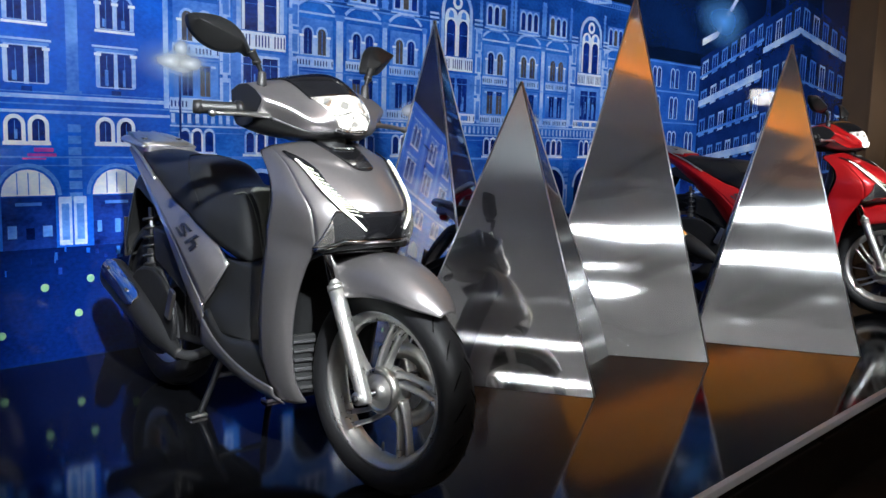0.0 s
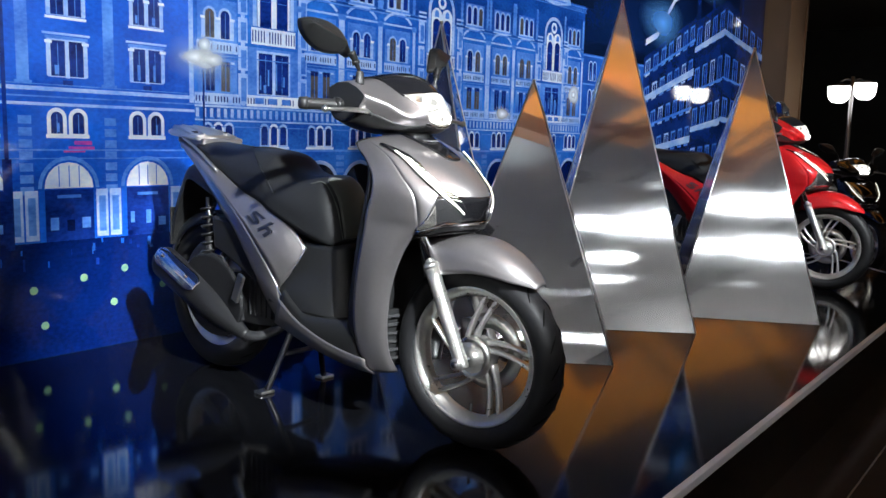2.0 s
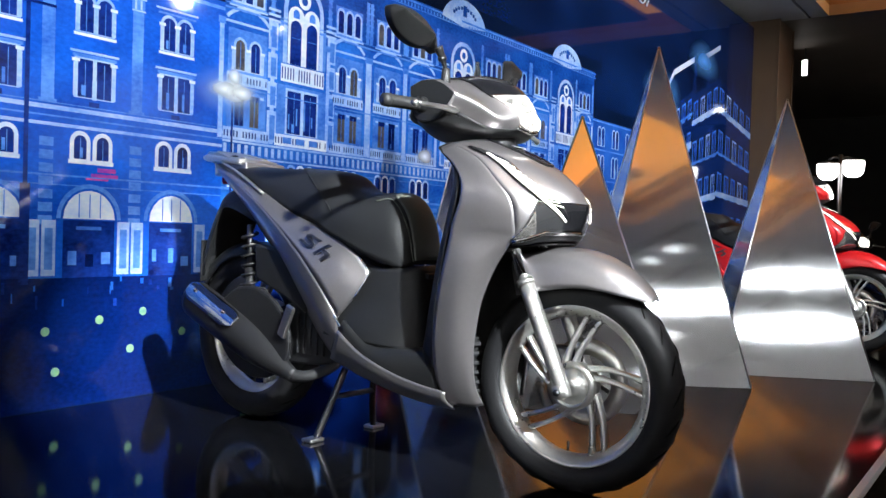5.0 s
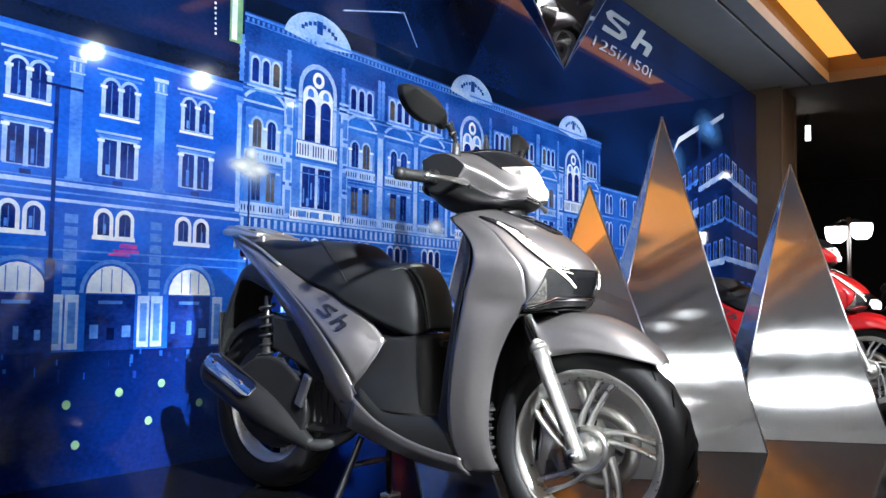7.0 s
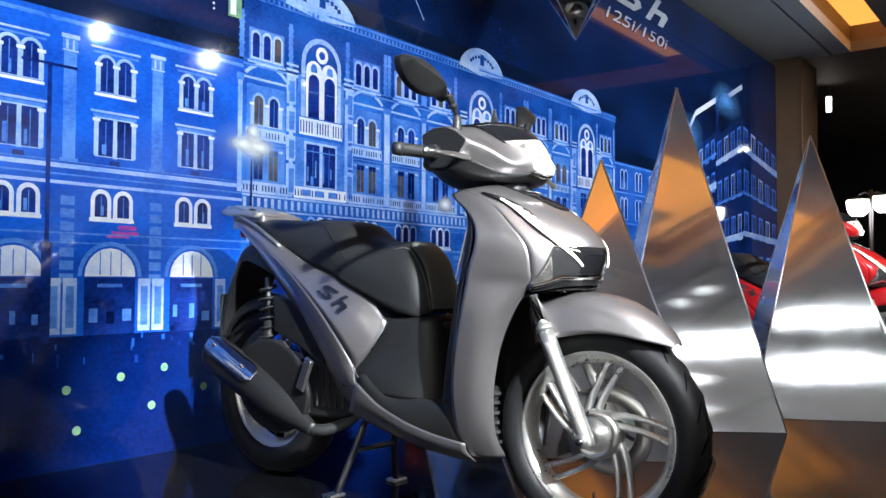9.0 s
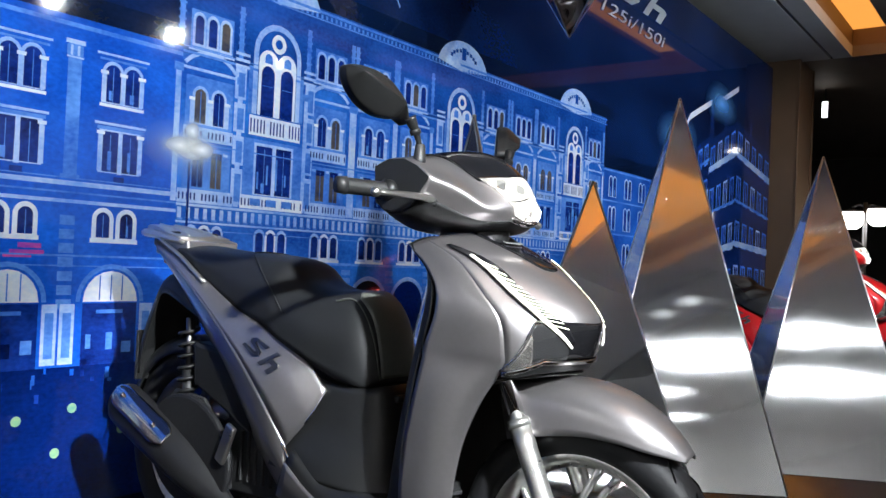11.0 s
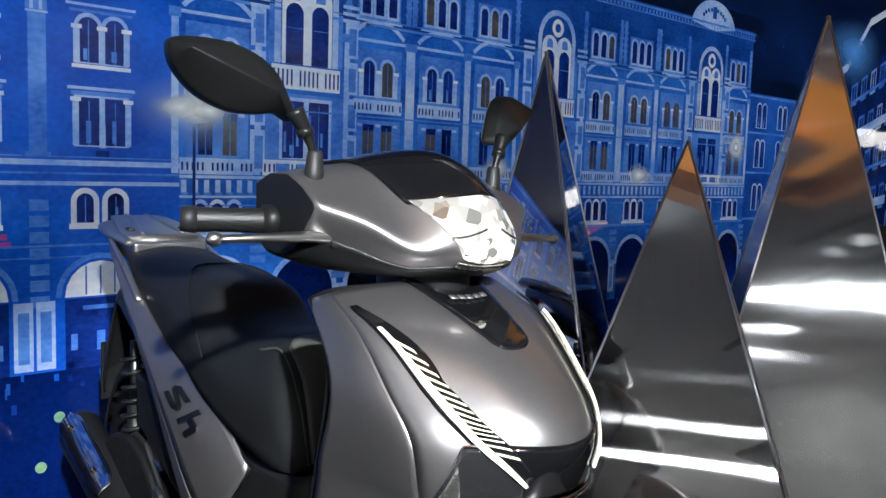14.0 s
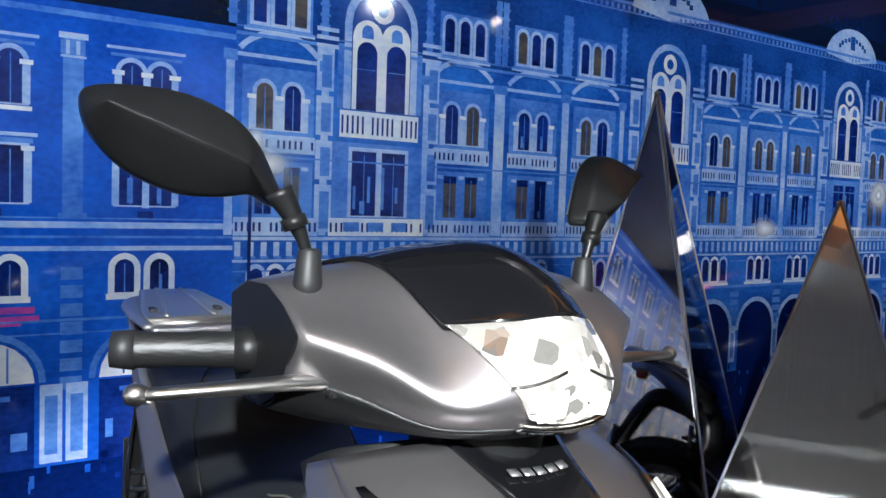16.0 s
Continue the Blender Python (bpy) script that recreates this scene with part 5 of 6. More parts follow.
def left_house():
    rect(P_LEFT, 2, -5.0, 0.47, 0.47, 1.62)
    rect(P_ROOF, 2, -5.0, 1.62, 0.47, 1.7)
    rect(P_STONE_DIM, 3, -5.0, 1.585, 0.47, 1.6)
    for z, h, mat in ((1.065, 0.016, P_STONE), (1.04, 0.006, P_STONE_DIM), (1.008, 0.012, P_STONE), (0.832, 0.007, P_STONE_DIM), (1.088, 0.004, P_STONE_DIM), (0.8, 0.004, P_STONE_DIM)):
        rect(mat, 4, -5.0, z, 0.47, z + h)
    for k in range(14):
        c = 0.232 - 0.355 * k
        # top storey: twin arched windows under a hood
        pair(c, 1.362, 1.49, 0.058, 0.018, True, P_STONE, 3)
        rect(P_STONE, 4, c - 0.1, 1.52, c + 0.1, 1.528)
        rect(P_STONE_DIM, 4, c - 0.09, 1.502, c + 0.09, 1.51)
        rect(P_WHITE, 4, c - 0.085, 1.345, c + 0.085, 1.356)
        # second storey: twin square windows with a cornice
        pair(c, 1.125, 1.262, 0.06, 0.016, False, P_STONE, 3)
        rect(P_STONE, 4, c - 0.098, 1.284, c + 0.098, 1.293)
        rect(P_STONE_DIM, 4, c - 0.088, 1.268, c + 0.088, 1.28)
        rect(P_STONE, 5, c - 0.009, 1.118, c + 0.009, 1.19)
        rect(P_DARK, 4, c - 0.02, 1.092, c + 0.02, 1.11)
        # mezzanine: twin small arches
        pair(c - 0.006, 0.9, 0.986, 0.049, 0.04, True, P_WHITE, 3, pad=0.016)
        rect(P_WHITE, 4, c - 0.096, 0.882, c + 0.084, 0.897)
        for q, za, zb in ((-0.072, 1.362, 1.455), (0.0, 1.362, 1.455), (0.072, 1.362, 1.455), (-0.076, 1.125, 1.25), (0.076, 1.125, 1.25)):
            rect(P_STONE, 7, c + q - 0.009, za, c + q + 0.009, zb)
            rect(P_WHITE, 8, c + q - 0.015, zb, c + q + 0.015, zb + 0.012)
        # pier with capital between the bays
        x = c - 0.1775
        rect(P_STONE_DIM, 3, x - 0.024, 1.1, x + 0.024, 1.53)
        rect(P_STONE, 4, x - 0.034, 1.53, x + 0.034, 1.545)
        for q in range(5):
            rect(P_STONE if q % 2 else P_STONE_DIM, 5, x - 0.03 + 0.012 * q, 1.492, x - 0.021 + 0.012 * q, 1.526)
        rect(P_STONE, 5, x - 0.03, 1.484, x + 0.03, 1.49)
        rect(P_STONE_DIM, 4, x - 0.034, 1.092, x + 0.034, 1.102)
        for q in range(7):
            rect(P_STONE_DIM, 3, x - 0.026, 0.66 + 0.046 * q, x + 0.026, 0.692 + 0.046 * q)
        # lit arch over the shop door
        band(P_STONE_DIM, 4, c - 0.008, 0.683, 0.112, 0.128)
        arch(P_WHITE, 4, c - 0.11, c + 0.094, 0.683, 0.787)
        for q in (-0.05, -0.008, 0.034):
            rect(P_STONE_DIM, 5, q + c - 0.0025, 0.688, q + c + 0.0025, 0.773)
        rect(P_DARK, 4, c - 0.11, 0.47, c + 0.094, 0.678)
        rect(P_STONE_DIM, 5, c - 0.06, 0.643, c + 0.04, 0.656)
        for q in (-0.155, 0.14):
            rect(P_STONE, 4, c - 0.008 + q - 0.026, 0.478, c - 0.008 + q + 0.026, 0.676)
            rect(P_STONE_DIM, 5, c - 0.008 + q - 0.015, 0.5, c - 0.008 + q + 0.015, 0.648)
        for q in range(3):
            xr = c - 0.09 + 0.07 * q + rng.uniform(-0.01, 0.01)
            rect(P_STONE_DIM if rng.random() < 0.6 else P_STREET, 5, xr, 0.5 + rng.uniform(0, 0.03), xr + rng.uniform(0.015, 0.04), 0.53 + rng.uniform(0, 0.05))


def main_house():
    rect(P_MAIN, 2, 0.47, 0.46, 4.06, 1.6)
    rect(P_MAIN_UP, 2, 0.47, 1.6, 4.06, 1.95)
    rect(P_STONE_DIM, 4, 0.47, 1.93, 4.08, 1.942)
    rect(P_STONE_DIM, 4, 0.47, 1.9, 4.08, 1.906)
    for k in range(120):
        rect(P_STONE_DIM, 4, 0.48 + 0.03 * k, 1.908, 0.494 + 0.03 * k, 1.926)
    for z, h, mat in ((1.602, 0.01, P_STONE_DIM), (1.035, 0.01, P_STONE), (0.972, 0.008, P_STONE), (0.945, 0.004, P_STONE_DIM), (0.83, 0.012, P_STONE_DIM), (1.27, 0.005, P_STONE_DIM), (1.625, 0.004, P_STONE_DIM)):
        rect(mat, 4, 0.47, z, 4.06, z + h)
    for k in range(92):
        x = 0.475 + 0.039 * k
        rect(P_STONE, 5, x, 0.99, x + 0.018, 1.03)
        rect(P_STONE_DIM, 5, x, 0.982, x + 0.024, 0.99)
    cols = [0.6, 1.25, 1.56, 1.86, 2.61, 2.925, 3.225, 3.9]
    for i, c in enumerate(cols):
        w = 0.13 if c > 0.7 else 0.15
        # three small arches under the roof
        rect(P_STONE_DIM, 3, c - 0.1, 1.628, c + 0.1, 1.772)
        for q in (-1, 0, 1):
            arch(P_STONE, 4, c + 0.062 * q - 0.03, c + 0.062 * q + 0.03, 1.635, 1.765)
            arch(P_WARM if (i * 3 + q) % 4 == 1 else P_DARK, 5, c + 0.062 * q - 0.019, c + 0.062 * q + 0.019, 1.645, 1.752)
        rect(P_STONE, 4, c - 0.108, 1.618, c + 0.108, 1.63)
        # curved pediment
        band(P_STONE, 4, c, 1.46, 0.152, 0.168, 42, 138, 12)
        rect(P_STONE, 4, c - 0.128, 1.545, c + 0.128, 1.556)
        rect(P_STONE_DIM, 4, c - 0.11, 1.516, c + 0.11, 1.524)
        # twin arched windows with a balcony
        rect(P_STONE_DIM, 3, c - 0.11, 1.33, c + 0.11, 1.52)
        pair(c, 1.35, 1.478, 0.05, 0.036, True, P_STONE, 4 - 1, warm=0.55)
        balcony(c - 0.115, c + 0.115, 1.285, 1.335)
        # twin square windows with a balcony
        rect(P_STONE_DIM, 3, c - 0.11, 1.1, c + 0.11, 1.26)
        pair(c, 1.11, 1.245, 0.05, 0.036, False, P_STONE_DIM, 3, warm=0.5)
        rect(P_DARK, 6, c - 0.068, 1.222, c - 0.018, 1.245)
        rect(P_DARK, 6, c + 0.018, 1.222, c + 0.068, 1.245)
        balcony(c - 0.13, c + 0.13, 1.048, 1.1)
        for q in (-0.083, 0.0, 0.083):
            rect(P_STONE, 7, c + q - 0.008, 1.345, c + q + 0.008, 1.435)
            rect(P_WHITE, 8, c + q - 0.013, 1.432, c + q + 0.013, 1.444)
            rect(P_STONE_DIM, 7, c + q - 0.007, 1.104, c + q + 0.007, 1.24)
            rect(P_STONE, 8, c + q - 0.011, 1.236, c + q + 0.011, 1.247)
        for s in (-1, 1):
            rect(P_STONE, 4, c + s * 0.145 - 0.012, 1.05, c + s * 0.145 + 0.012, 1.54)
            rect(P_STONE_DIM, 5, c + s * 0.145 - 0.02, 1.53, c + s * 0.145 + 0.02, 1.56)
            rect(P_STONE_DIM, 4, c + s * 0.14 - 0.012, 1.63, c + s * 0.14 + 0.012, 1.84)
            for q in range(6):
                rect(P_STONE_DIM, 5, c + s * 0.14 - 0.017, 1.66 + 0.03 * q, c + s * 0.14 + 0.017, 1.668 + 0.03 * q)
    bays = sorted(cols + [0.935, 2.265, 3.6])
    for c in bays:
        for q in (-1, 0, 1):
            arch(P_WHITE if q == 0 else P_STONE, 4, c + 0.06 * q - 0.03, c + 0.06 * q + 0.03, 0.852, 0.968)
            arch(P_DARK, 5, c + 0.06 * q - 0.02, c + 0.06 * q + 0.02, 0.862, 0.955)
        rect(P_WHITE, 4, c - 0.1, 0.842, c + 0.1, 0.854)
        # arcade at street level
        band(P_STONE, 4, c, 0.64, 0.125, 0.145)
        arch(P_BLACK if 1.0 < c < 1.8 else P_STREET, 4, c - 0.125, c + 0.125, 0.46, 0.765)
        rect(P_STONE, 4, c + 0.128, 0.5, c + 0.172, 0.66)
        rect(P_STONE_DIM, 5, c + 0.138, 0.52, c + 0.162, 0.63)
        for q in range(4):
            rect(P_STONE_DIM, 4, c + 0.12, 0.68 + 0.036 * q, c + 0.18, 0.704 + 0.036 * q)
    for c in (0.935, 2.265, 3.6):
        # tall twin window with a traceried head
        rect(P_STONE_DIM, 3, c - 0.15, 1.43, c + 0.15, 1.62)
        arch(P_STONE, 4, c - 0.13, c + 0.13, 1.43, 1.815)
        arch(P_MAIN_UP, 5, c - 0.105, c + 0.105, 1.43, 1.79)
        for s in (-1, 1):
            arch(P_WHITE, 6, c + s * 0.05 - 0.052, c + s * 0.05 + 0.052, 1.43, 1.7)
            arch(P_DARK, 7, c + s * 0.052 - 0.035, c + s * 0.052 + 0.035, 1.43, 1.635)
            arch(P_STONE_DIM, 7, c + s * 0.052 - 0.02, c + s * 0.052 + 0.02, 1.645, 1.685)
            rect(P_STONE_DIM, 8, c + s * 0.054 - 0.03, 1.55, c + s * 0.054 + 0.03, 1.553)
        band(P_WHITE, 6, c, 1.735, 0.02, 0.04, 0, 360, 16)
        rect(P_WHITE, 8, c - 0.012, 1.43, c + 0.012, 1.6)
        balcony(c - 0.14, c + 0.14, 1.345, 1.425, P_WHITE)
        rect(P_STONE_DIM, 3, c - 0.16, 1.1, c + 0.16, 1.33)
        pair(c, 1.11, 1.305, 0.085, 0.02, False, P_STONE, 3)
        for q in range(4):
            rect(P_STONE_DIM, 6, c - 0.09 + 0.05 * q, 1.13 + 0.02 * (q % 2), c - 0.08 + 0.05 * q, 1.2 + 0.03 * (q % 3))
        balcony(c - 0.17, c + 0.17, 1.048, 1.102, P_WHITE)
        for q in range(3):
            rect(P_STONE_DIM, 7, c - 0.12 + 0.085 * q, 1.062, c - 0.065 + 0.085 * q, 1.09)
        for s in (-1, 1):
            for z0, z1 in ((1.06, 1.2), (1.215, 1.33), (1.345, 1.46), (1.475, 1.6)):
                rect(P_STONE, 4, c + s * 0.19 - 0.028, z0, c + s * 0.19 + 0.028, z1)
                rect(P_STONE_DIM, 5, c + s * 0.19 - 0.012, z0 + 0.01, c + s * 0.19 + 0.02, z1 - 0.02)
            for q in range(3):
                rect(P_STONE, 5, c + s * 0.185 - 0.036, 1.6 + 0.024 * q, c + s * 0.185 + 0.036, 1.612 + 0.024 * q)
        # carved gable over the roof
        band(P_STONE, 4, c, 1.9, 0.0, 0.235, 10, 170, 20, 0.7)
        for q in range(9):
            a = radians(30 + 15 * q)
            x, z = c + 0.13 * math.cos(a), 1.94 + 0.075 * math.sin(a)
            rect(P_MAIN_UP, 5, x - 0.012, z - 0.012, x + 0.01, z + 0.008)
        rect(P_MAIN_UP, 5, c - 0.02, 1.965, c + 0.02, 2.03)
    rect(P_ROOF, 1, 0.47, 1.95, 4.2, 2.04)


def far_houses():
    rect(P_MID, 2, 4.06, 0.46, 5.16, 1.6)
    rect(P_ROOF, 2, 4.06, 1.6, 5.16, 1.7)
    rect(P_STONE_DIM, 4, 4.06, 1.58, 5.16, 1.592)
    for k in range(4):
        c = 4.22 + 0.27 * k
        for z0, z1 in ((1.4, 1.54), (1.16, 1.32), (0.9, 1.05)):
            pair(c, z0, z1, 0.045, 0.02, True, P_STONE, 3)
        arch(P_DARK, 3, c - 0.09, c + 0.09, 0.48, 0.75)
        band(P_STONE_DIM, 4, c, 0.66, 0.09, 0.105)
    for z in (1.36, 1.12, 0.84):
        rect(P_STONE_DIM, 4, 4.06, z, 5.16, z + 0.012)
    # wing that runs off in depth, then a corner tower
    def wing(x0, x1, za, zb, lo, cols, rows, mat):
        f = lambda x, t: lo + t * ((za + (zb - za) * (x - x0) / (x1 - x0)) - lo)
        ink(mat, 2, [(x0, lo - 0.2), (x1, lo - 0.2), (x1, f(x1, 1)), (x0, f(x0, 1))])
        for j in range(rows):
            t0, t1 = (j + 0.22) / rows, (j + 0.82) / rows
            for i in range(cols):
                xa = x0 + (x1 - x0) * (i + 0.2) / cols
                xb = x0 + (x1 - x0) * (i + 0.8) / cols
                ink(P_STONE_DIM if (i + j) % 4 else P_STONE, 3, [(xa, f(xa, t0)), (xb, f(xb, t0)), (xb, f(xb, t1)), (xa, f(xa, t1))])
                m, s = (xb - xa) * 0.14, 0.02
                for h0, h1 in ((xa + m, (xa + xb) / 2 - m / 3), ((xa + xb) / 2 + m / 3, xb - m)):
                    ink(P_DARK, 4, [(h0, f(h0, t0) + s), (h1, f(h1, t0) + s), (h1, f(h1, t1) - s), (h0, f(h0, t1) - s)])
            for t, h in ((j / rows + 0.06, 0.05 if j % 2 else 0.02),):
                ink(P_STONE if j % 2 else P_STONE_DIM, 5, [(x0, f(x0, t)), (x1, f(x1, t)), (x1, f(x1, t) + h * 1.4), (x0, f(x0, t) + h)])
    wing(5.16, 6.3, 1.66, 2.15, 0.5, 7, 5, P_FAR)
    wing(6.3, 7.1, 2.1, 2.42, 0.55, 4, 4, P_FAR)
    wing(7.1, 8.35, 2.42, 2.2, 0.6, 5, 4, P_FAR)
    for x, h in ((6.35, 0.25), (6.75, 0.12), (7.1, 0.3), (7.6, 0.12), (8.2, 0.2)):
        ink(P_FAR, 2, [(x - 0.06, 2.1), (x + 0.06, 2.1), (x + 0.012, 2.4 + h), (x - 0.012, 2.4 + h)])


BLOOMS = []


def bloom(mat, x, z, rx, rz, name="print_glow", n=40, layer=10):
    BLOOMS.append(name)
    layer += 0.35 * len(BLOOMS)
    vs, fs = [(x, -0.0006 * layer, z)], []
    for k in range(n):
        q = 2 * math.pi * k / n
        j = 1 + 0.06 * math.sin(3 * q + x * 9)
        vs.append((x + rx * j * math.cos(q), -0.0006 * layer, z + rz * j * math.sin(q)))
        fs.append((0, k + 1, (k + 1) % n + 1)[::-1])
    o = link_mesh(name, vs, fs, mat, wall, False)
    uv = o.data.uv_layers.new(name="UVMap")
    for loop in o.data.loops:
        uv.data[loop.index].uv = (1.0 if loop.vertex_index == 0 else 0.0, 0.0)
    return o


# street below the houses, with wet reflections
rect(P_STREET, 1, -5.0, 0.004, 8.35, 0.48)
for k in range(260):
    x, z = rng.uniform(-2.0, 5.5), rng.uniform(0.38, 0.5)
    h, w = rng.uniform(0.008, 0.05), rng.uniform(0.004, 0.016)
    rect(rng.choice((P_LEFT, P_DARK, P_STREET, P_MID)), 2, x, z - h, x + w, z)
left_house()
main_house()
far_houses()
# lamp post in the print, and points of light
for x in (-0.375, -2.1):
    rect(P_DARK, 8, x - 0.008, 0.45, x + 0.008, 1.42)
    rect(P_DARK, 8, x - 0.018, 0.45, x + 0.018, 0.8)
    rect(P_DARK, 8, x - 0.1, 1.42, x + 0.1, 1.43)
rect(P_DARK, 8, 0.513, 0.62, 0.523, 1.2)
for x, z in ((-0.291, 0.281), (-0.082, 0.31), (0.103, 0.332), (0.288, 0.24), (0.05, 0.191), (-0.251, 0.134), (-0.54, 0.253), (-0.634, 0.067), (0.5, 0.28), (0.62, 0.16)):
    band(P_DOT, 4, x, z, 0.0, 0.0165, 0, 360, 12)
rect(P_PINK, 7, -0.13, 0.838, -0.02, 0.85)
rect(P_PINK, 7, -0.105, 0.856, -0.03, 0.872)
rect(P_PINK, 7, -0.15, 0.826, -0.06, 0.833)
# glow of a lit strip and dots where the houses meet, sky glints: painted as ink
rect(P_WHITE, 9, 0.395, 1.8, 0.425, 2.02)
rect(P_DOT, 8, 0.385, 1.79, 0.455, 2.04)
for k in range(11):
    band(P_WHITE, 9, 0.31 - 0.001 * k, 1.8 + 0.022 * k, 0.0, 0.006, 0, 360, 8)
for (xa, za), (xb, zb) in (((1.094, 2.134), (1.577, 2.264)), ((1.659, 2.127), (1.535, 1.882)), ((1.577, 2.264), (1.7, 2.1))):
    ink(P_STONE, 9, [(xa, za - 0.004), (xb, zb - 0.004), (xb + 0.004, zb + 0.004), (xa + 0.004, za + 0.004)])
for (key, layer), (vs, fs) in INK.items():
    tagged(link_mesh("printed_shapes", vs, fs, LAYER[(key, layer)], wall, False), kind="stuff")
bloom(P_GLOW_PALE, 0.52, 1.25, 0.22, 0.13, "print_haze", layer=8)
for x, z, rx, rz in ((0.52, 1.25, 0.11, 0.07), (0.475, 1.255, 0.1, 0.05), (0.57, 1.25, 0.09, 0.045), (0.525, 1.315, 0.05, 0.05),
                    (3.92, 1.27, 0.13, 0.11), (3.92, 1.27, 0.05, 0.045), (2.95, 1.09, 0.12, 0.06), (1.9, 1.1, 0.1, 0.06)):
    bloom(P_GLOW, x, z, rx, rz)
for x, z, rx, rz in ((5.5, 2.0, 0.5, 0.25), (6.6, 2.5, 0.5, 0.2)):
    bloom(P_GLOW_BLUE, x, z, rx, rz, "print_haze", layer=9)
# light streak over the roofs
for (xa, za), (xb, zb) in (((5.16, 1.79), (5.4, 1.88)), ((5.4, 1.88), (5.75, 2.24)), ((5.75, 2.24), (6.3, 2.46)), ((6.5, 2.5), (7.1, 2.74))):
    o = link_mesh("print_streak", [(xa, -0.007, za - 0.025), (xb, -0.007, zb - 0.025), (xb, -0.007, zb + 0.03), (xa, -0.007, za + 0.03)], [(0, 1, 2, 3)], P_WHITE, wall, False)


def letters(name, text, x, z, size, mat, shear=0.0, parent=None):
    cu = bpy.data.curves.new(name, "FONT")
    cu.body, cu.size, cu.extrude, cu.shear = text, size, 0.0012, shear
    tmp = bpy.data.objects.new(name, cu)
    me = bpy.data.meshes.new_from_object(tmp)
    bpy.data.objects.remove(tmp)
    me.materials.append(mat)
    o = new(name, me)
    o.parent = parent
    o.matrix_basis = pose(x, -0.0045, z, 90)
    return o


lt = letters("lettering", "125i/150i", TEXT_X, TEXT_Z, 0.135, WHITE_LETTER, 0.25, wall)
lt.matrix_basis = lt.matrix_basis @ Matrix.Diagonal((1.2 / lt.dimensions.x, 1, 1, 1))
# slanted model mark as plain strokes
for poly in MARK:
    prism("model_mark", [(MARK_X + 1.2 * x, MARK_Z + 0.62 * z) for x, z in poly], -0.006, -0.0035, WHITE_LETTER, wall, "y")

# ---- things ----
grey = scooter(pose(0.109, -1.86, 0, 0, 0.3, -2.6), PAINT, "grey pearl scooter with black seat on its centre stand, headlight lit")


def repaint(ob, m, paint, label):
    c = copy_thing(ob, m)
    tagged(c, label)
    for o in c.children_recursive:
        if o.type == "MESH" and o.data.materials[0] == PAINT:
            o.material_slots[0].link = "OBJECT"
            o.material_slots[0].material = paint
    return c


repaint(grey, pose(3.9, -1.92, 0, 0, 0.3, 0), RED_PAINT, "red scooter with black seat on its stand behind the pyramids")
# a third scooter stands in the dark beyond the stage
repaint(grey, pose(7.0, -1.55, -0.3, 0, 1.0, -48), GLOSS, "black scooter parked in the dark hall beyond the stage")


def street_lamp(x, y, h):
    s = empty("street_lamp", pose(x, y, -0.3), None, "twin-globe street lamp with white lit shades", "street lamp")
    tube("post", [(0, 0, 0), (0, 0, 0.3), (0, 0, 0.5), (0, 0, h + 0.36)], [0.06, 0.05, 0.03, 0.022], STEEL_DARK, s, 14)
    for k in (-1, 1):
        tube("arm", [(0, 0, h + 0.3), (k * 0.02, -0.06 * k, h + 0.33), (k * 0.05, -0.12 * k, h + 0.3)], 0.012, STEEL_DARK, s, 8, 10)
        prof = [(0.0, -0.12), (0.06, -0.115), (0.1, -0.08), (0.118, -0.02), (0.12, 0.06), (0.116, 0.065), (0.0, 0.068)]
        g = lathe("shade", [(r, z) for r, z in prof], GLOBE, s, 28, "white lit glass shade", (0, 0, 0), False)
        g.matrix_basis = Matrix.Translation((k * 0.05, -0.125 * k, h + 0.2 + 0.02 * k)) @ pose(0, 0, 0, 0, -90, 0)
        lathe("shade_cap", [(0, 0.07), (0.122, 0.07), (0.11, 0.085), (0.02, 0.1), (0, 0.1)], STEEL_DARK, s, 24, "", (0, 0, 0), False).matrix_basis = g.matrix_basis
    return s


street_lamp(8.64, -0.95, 1.66)
ch = empty("chandelier", pose(12.5, -1.7, 3.3), None, "small glass chandelier under the dark ceiling", "chandelier")
tube("rod", [(0, 0, 0), (0, 0, -0.25)], 0.012, STEEL_DARK, ch, 8)
lathe("crown", [(0, 0), (0.05, 0), (0.16, -0.02), (0.18, 0.02), (0.0, 0.03)], STEEL_GREY, ch, 20, "", (0, 0, 0), False).matrix_basis = pose(0, 0, -0.27, 0, 90, 0)
for k in range(7):
    q = 2 * math.pi * k / 7
    o = lathe("glass_drop", [(0, -0.05), (0.03, -0.03), (0.045, 0.0), (0.03, 0.04), (0, 0.055)], GLOBE if k % 3 == 0 else CHROME, ch, 12, "", (0, 0, 0), False)
    o.matrix_basis = pose(0.14 * math.cos(q), 0.14 * math.sin(q), -0.36 - 0.03 * (k % 2), 0, 90, 0)
ex = empty("exit_sign", pose(10.1, -0.2, 3.05), None, "small white lit sign hanging from the ceiling", "sign")
block("sign_box", (-0.02, -0.04, -0.12), (0.02, 0.04, 0.1), WHITE_TRIM, ex, 0.004)
block("sign_face", (-0.026, -0.03, -0.11), (-0.0205, 0.03, 0.09), GLOBE, ex, 0)
tube("sign_rod", [(0, 0, 0.1), (0, 0, 0.255)], 0.008, STEEL_DARK, ex, 8)
co = empty("counter", pose(9.6, -3.4, -0.3), None, "long low brown wooden counter in the dark hall", "counter")
block("counter_body", (-0.4, -1.6, 0), (0.4, 1.6, 0.72), WOOD, co, 0.01)
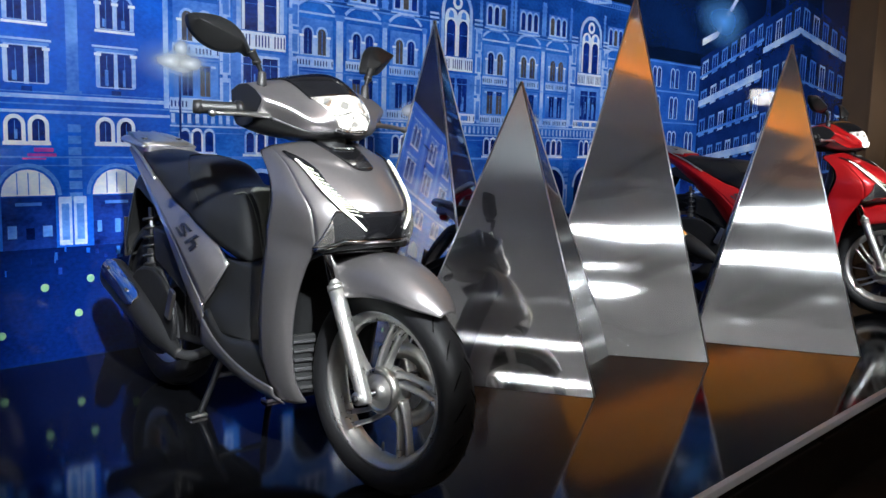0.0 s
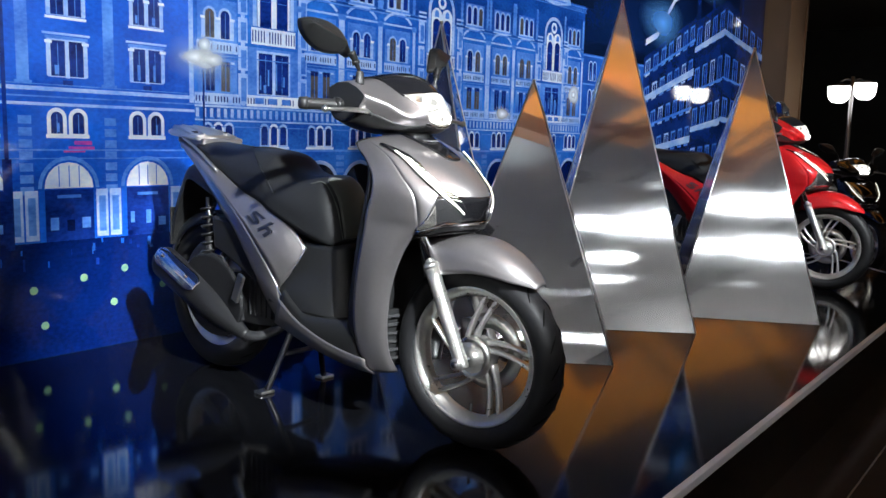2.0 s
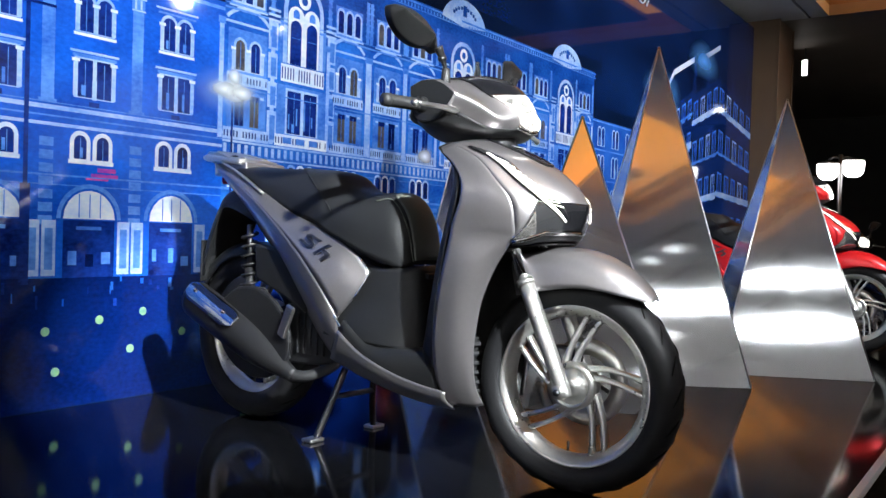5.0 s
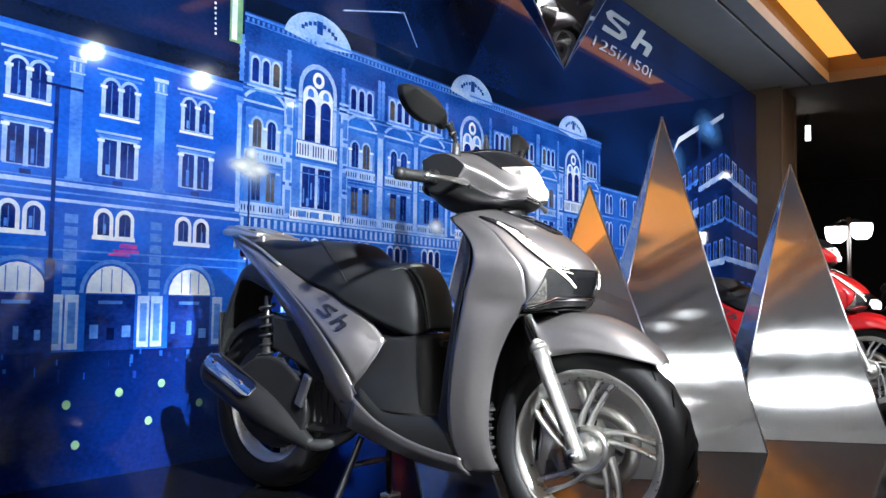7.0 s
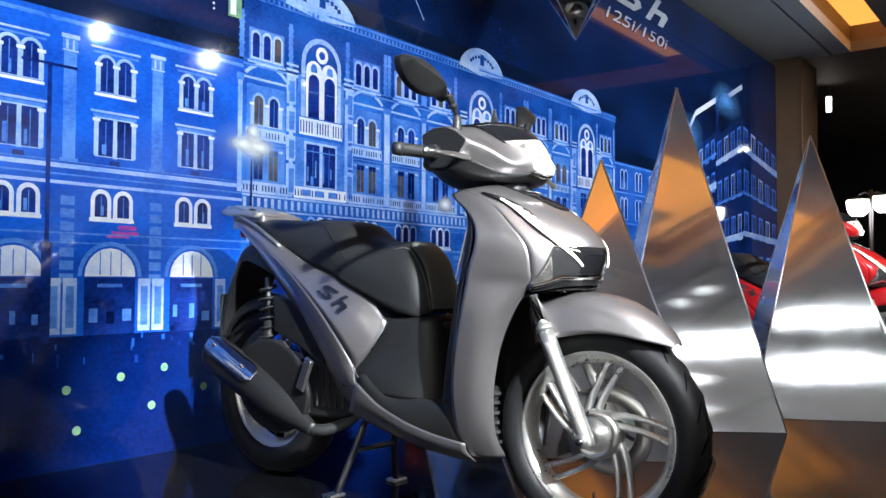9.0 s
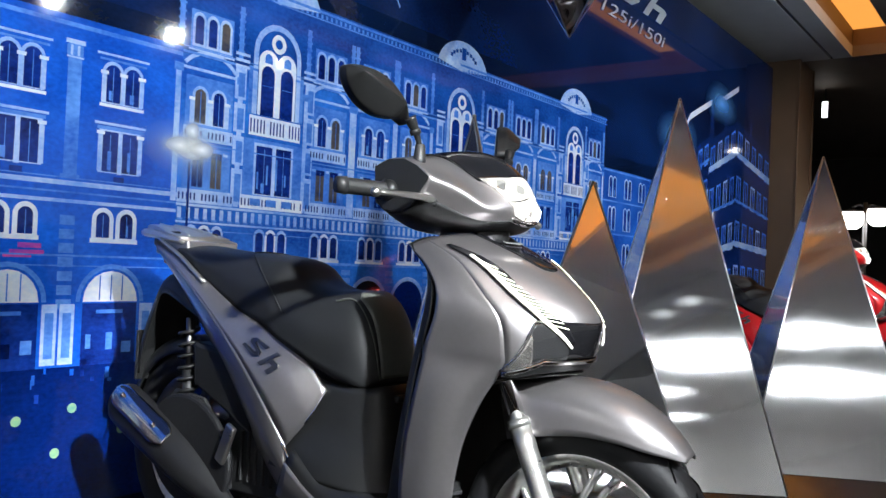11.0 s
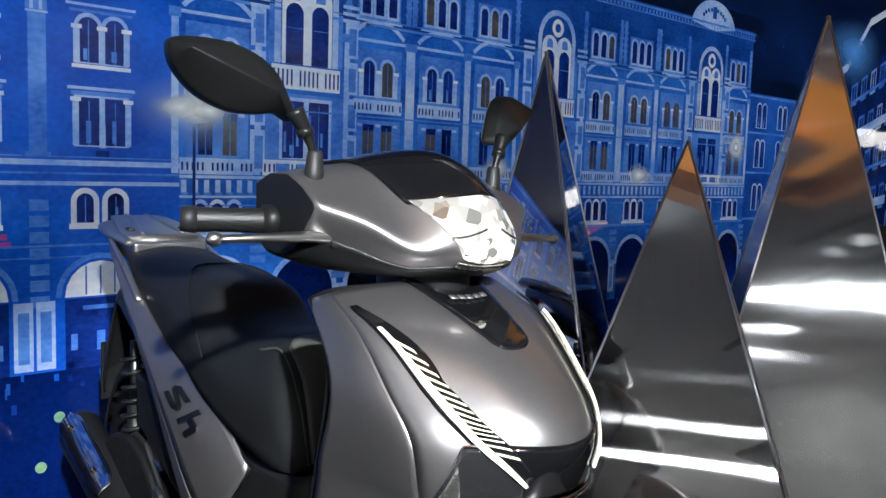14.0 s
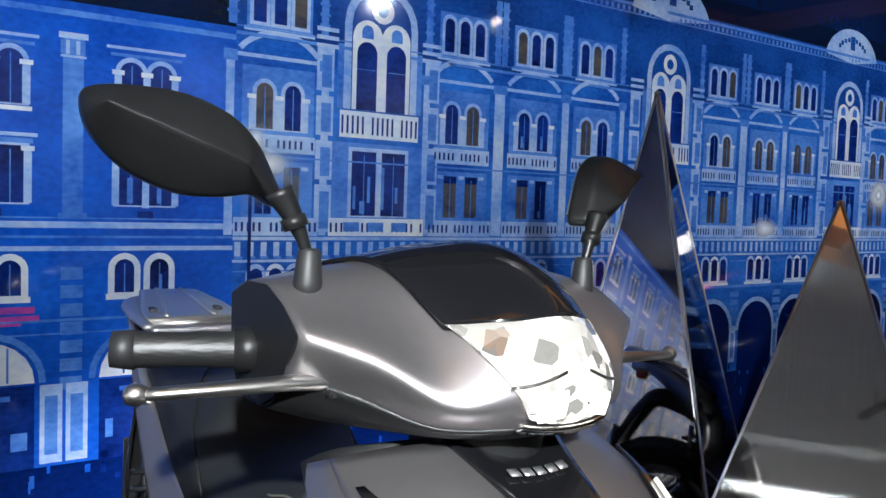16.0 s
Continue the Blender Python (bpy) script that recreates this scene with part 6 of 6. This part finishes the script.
block("counter_top", (-0.44, -1.64, 0.72), (0.44, 1.64, 0.76), WOOD, co, 0.006)

# spotlights hang on a rail in front of the stage
rail = empty("light_rail", pose(0, -4.12, 3.12), None, "black lighting track with spotlights", "lighting track")
block("track", (-3.2, -0.02, 0), (7.2, 0.02, 0.05), PLASTIC, rail, 0.004)
back_rail = empty("light_rail", pose(0, -5.97, 3.12), None, "black lighting track behind the visitors", "lighting track")
block("track", (-5.6, -0.45, 0), (-1.4, 0.2, 0.05), PLASTIC, back_rail, 0.004)
for k in range(3):
    tube("track_hanger", [(-5.2 + 1.7 * k, 0, 0.05), (-5.2 + 1.7 * k, 0, 0.18)], 0.008, STEEL_DARK, back_rail, 8)
for k in range(6):
    tube("track_hanger", [(-3 + 2 * k, 0, 0.05), (-3 + 2 * k, 0, 0.28 if k == 1 else 0.18)], 0.008, STEEL_DARK, rail, 8)
# unseen short tracks, added to carry the lamps at y -4.9
for rx in (-1.5, 2.3):
    short_rail = empty("light_rail", pose(rx, -5.02, 3.12), None, "short black lighting track, added unseen over the visitors", "lighting track")
    block("track", (-0.6, -0.02, 0), (0.6, 0.02, 0.05), PLASTIC, short_rail, 0.004)
    for k in (-1, 1):
        tube("track_hanger", [(0.45 * k, 0, 0.05), (0.45 * k, 0, 0.18)], 0.008, STEEL_DARK, short_rail, 8)
for i, (sx, sy, aim, power, size) in enumerate(SPOTS):
    f = empty("spotlight", look((sx, sy, 2.85), aim), None, "black track spotlight, lit", "spotlight", "spotlights over the stage")
    prof = [(0.0, -0.13), (0.05, -0.13), (0.058, -0.1), (0.062, 0.0), (0.068, 0.05), (0.064, 0.052), (0.056, 0.0), (0.05, -0.06), (0.0, -0.062)]
    h = lathe("lamp_housing", prof, PLASTIC, f, 24, "", (0, 0, 0), False)
    h.matrix_basis = pose(0, 0, 0.06, 0, 90, 0)
    lathe("lamp_lens", [(0.0, -0.002), (0.05, -0.002), (0.052, 0.003), (0.0, 0.004)], DIM_SPOT_GLASS if sy > -5 and sy < -4.5 or i in (1, 2) else SPOT_GLASS, f, 20, "glaring white lamp glass", (0, 0, 0), False).matrix_basis = pose(0, 0, 0.112, 0, 90, 0)
    if sy > -4.5:
        # unseen flap, added to keep the wall light off the stage and its steel
        drop, reach = (0.075, 0.36) if i == 5 else (0.064, 0.4)
        prism("added_light_flap", [(-0.1, -0.005), (0.1, -0.005), (0.28, -reach), (-0.28, -reach)], -drop - 0.003, -drop, PLASTIC, f, "y")
        # one more added flap blocks this lamp to the side
        if i == 8:
            prism("added_light_flap", [(-0.06, -0.02), (-0.015, -0.02), (0.0, -reach), (-0.06, -reach)], -drop - 0.003, -drop, PLASTIC, f, "x")
    back = f.matrix_basis.inverted() @ Vector((sx, sy - 0.12, 3.125))
    tube("yoke", [(0, 0.05, 0.12), tuple(back * 0.6 + Vector((0, 0.03, 0.06))), tuple(back)], 0.009, STEEL_DARK, f, 8)
# ceiling rings made up to go with the added fill lamps
for wx, wy, aim in HALL_FILLS:
    f = empty("downlight", pose(wx, wy, 3.3), None, "round ceiling ring added for an unseen fill lamp", "downlight", "downlights in the hall ceiling")
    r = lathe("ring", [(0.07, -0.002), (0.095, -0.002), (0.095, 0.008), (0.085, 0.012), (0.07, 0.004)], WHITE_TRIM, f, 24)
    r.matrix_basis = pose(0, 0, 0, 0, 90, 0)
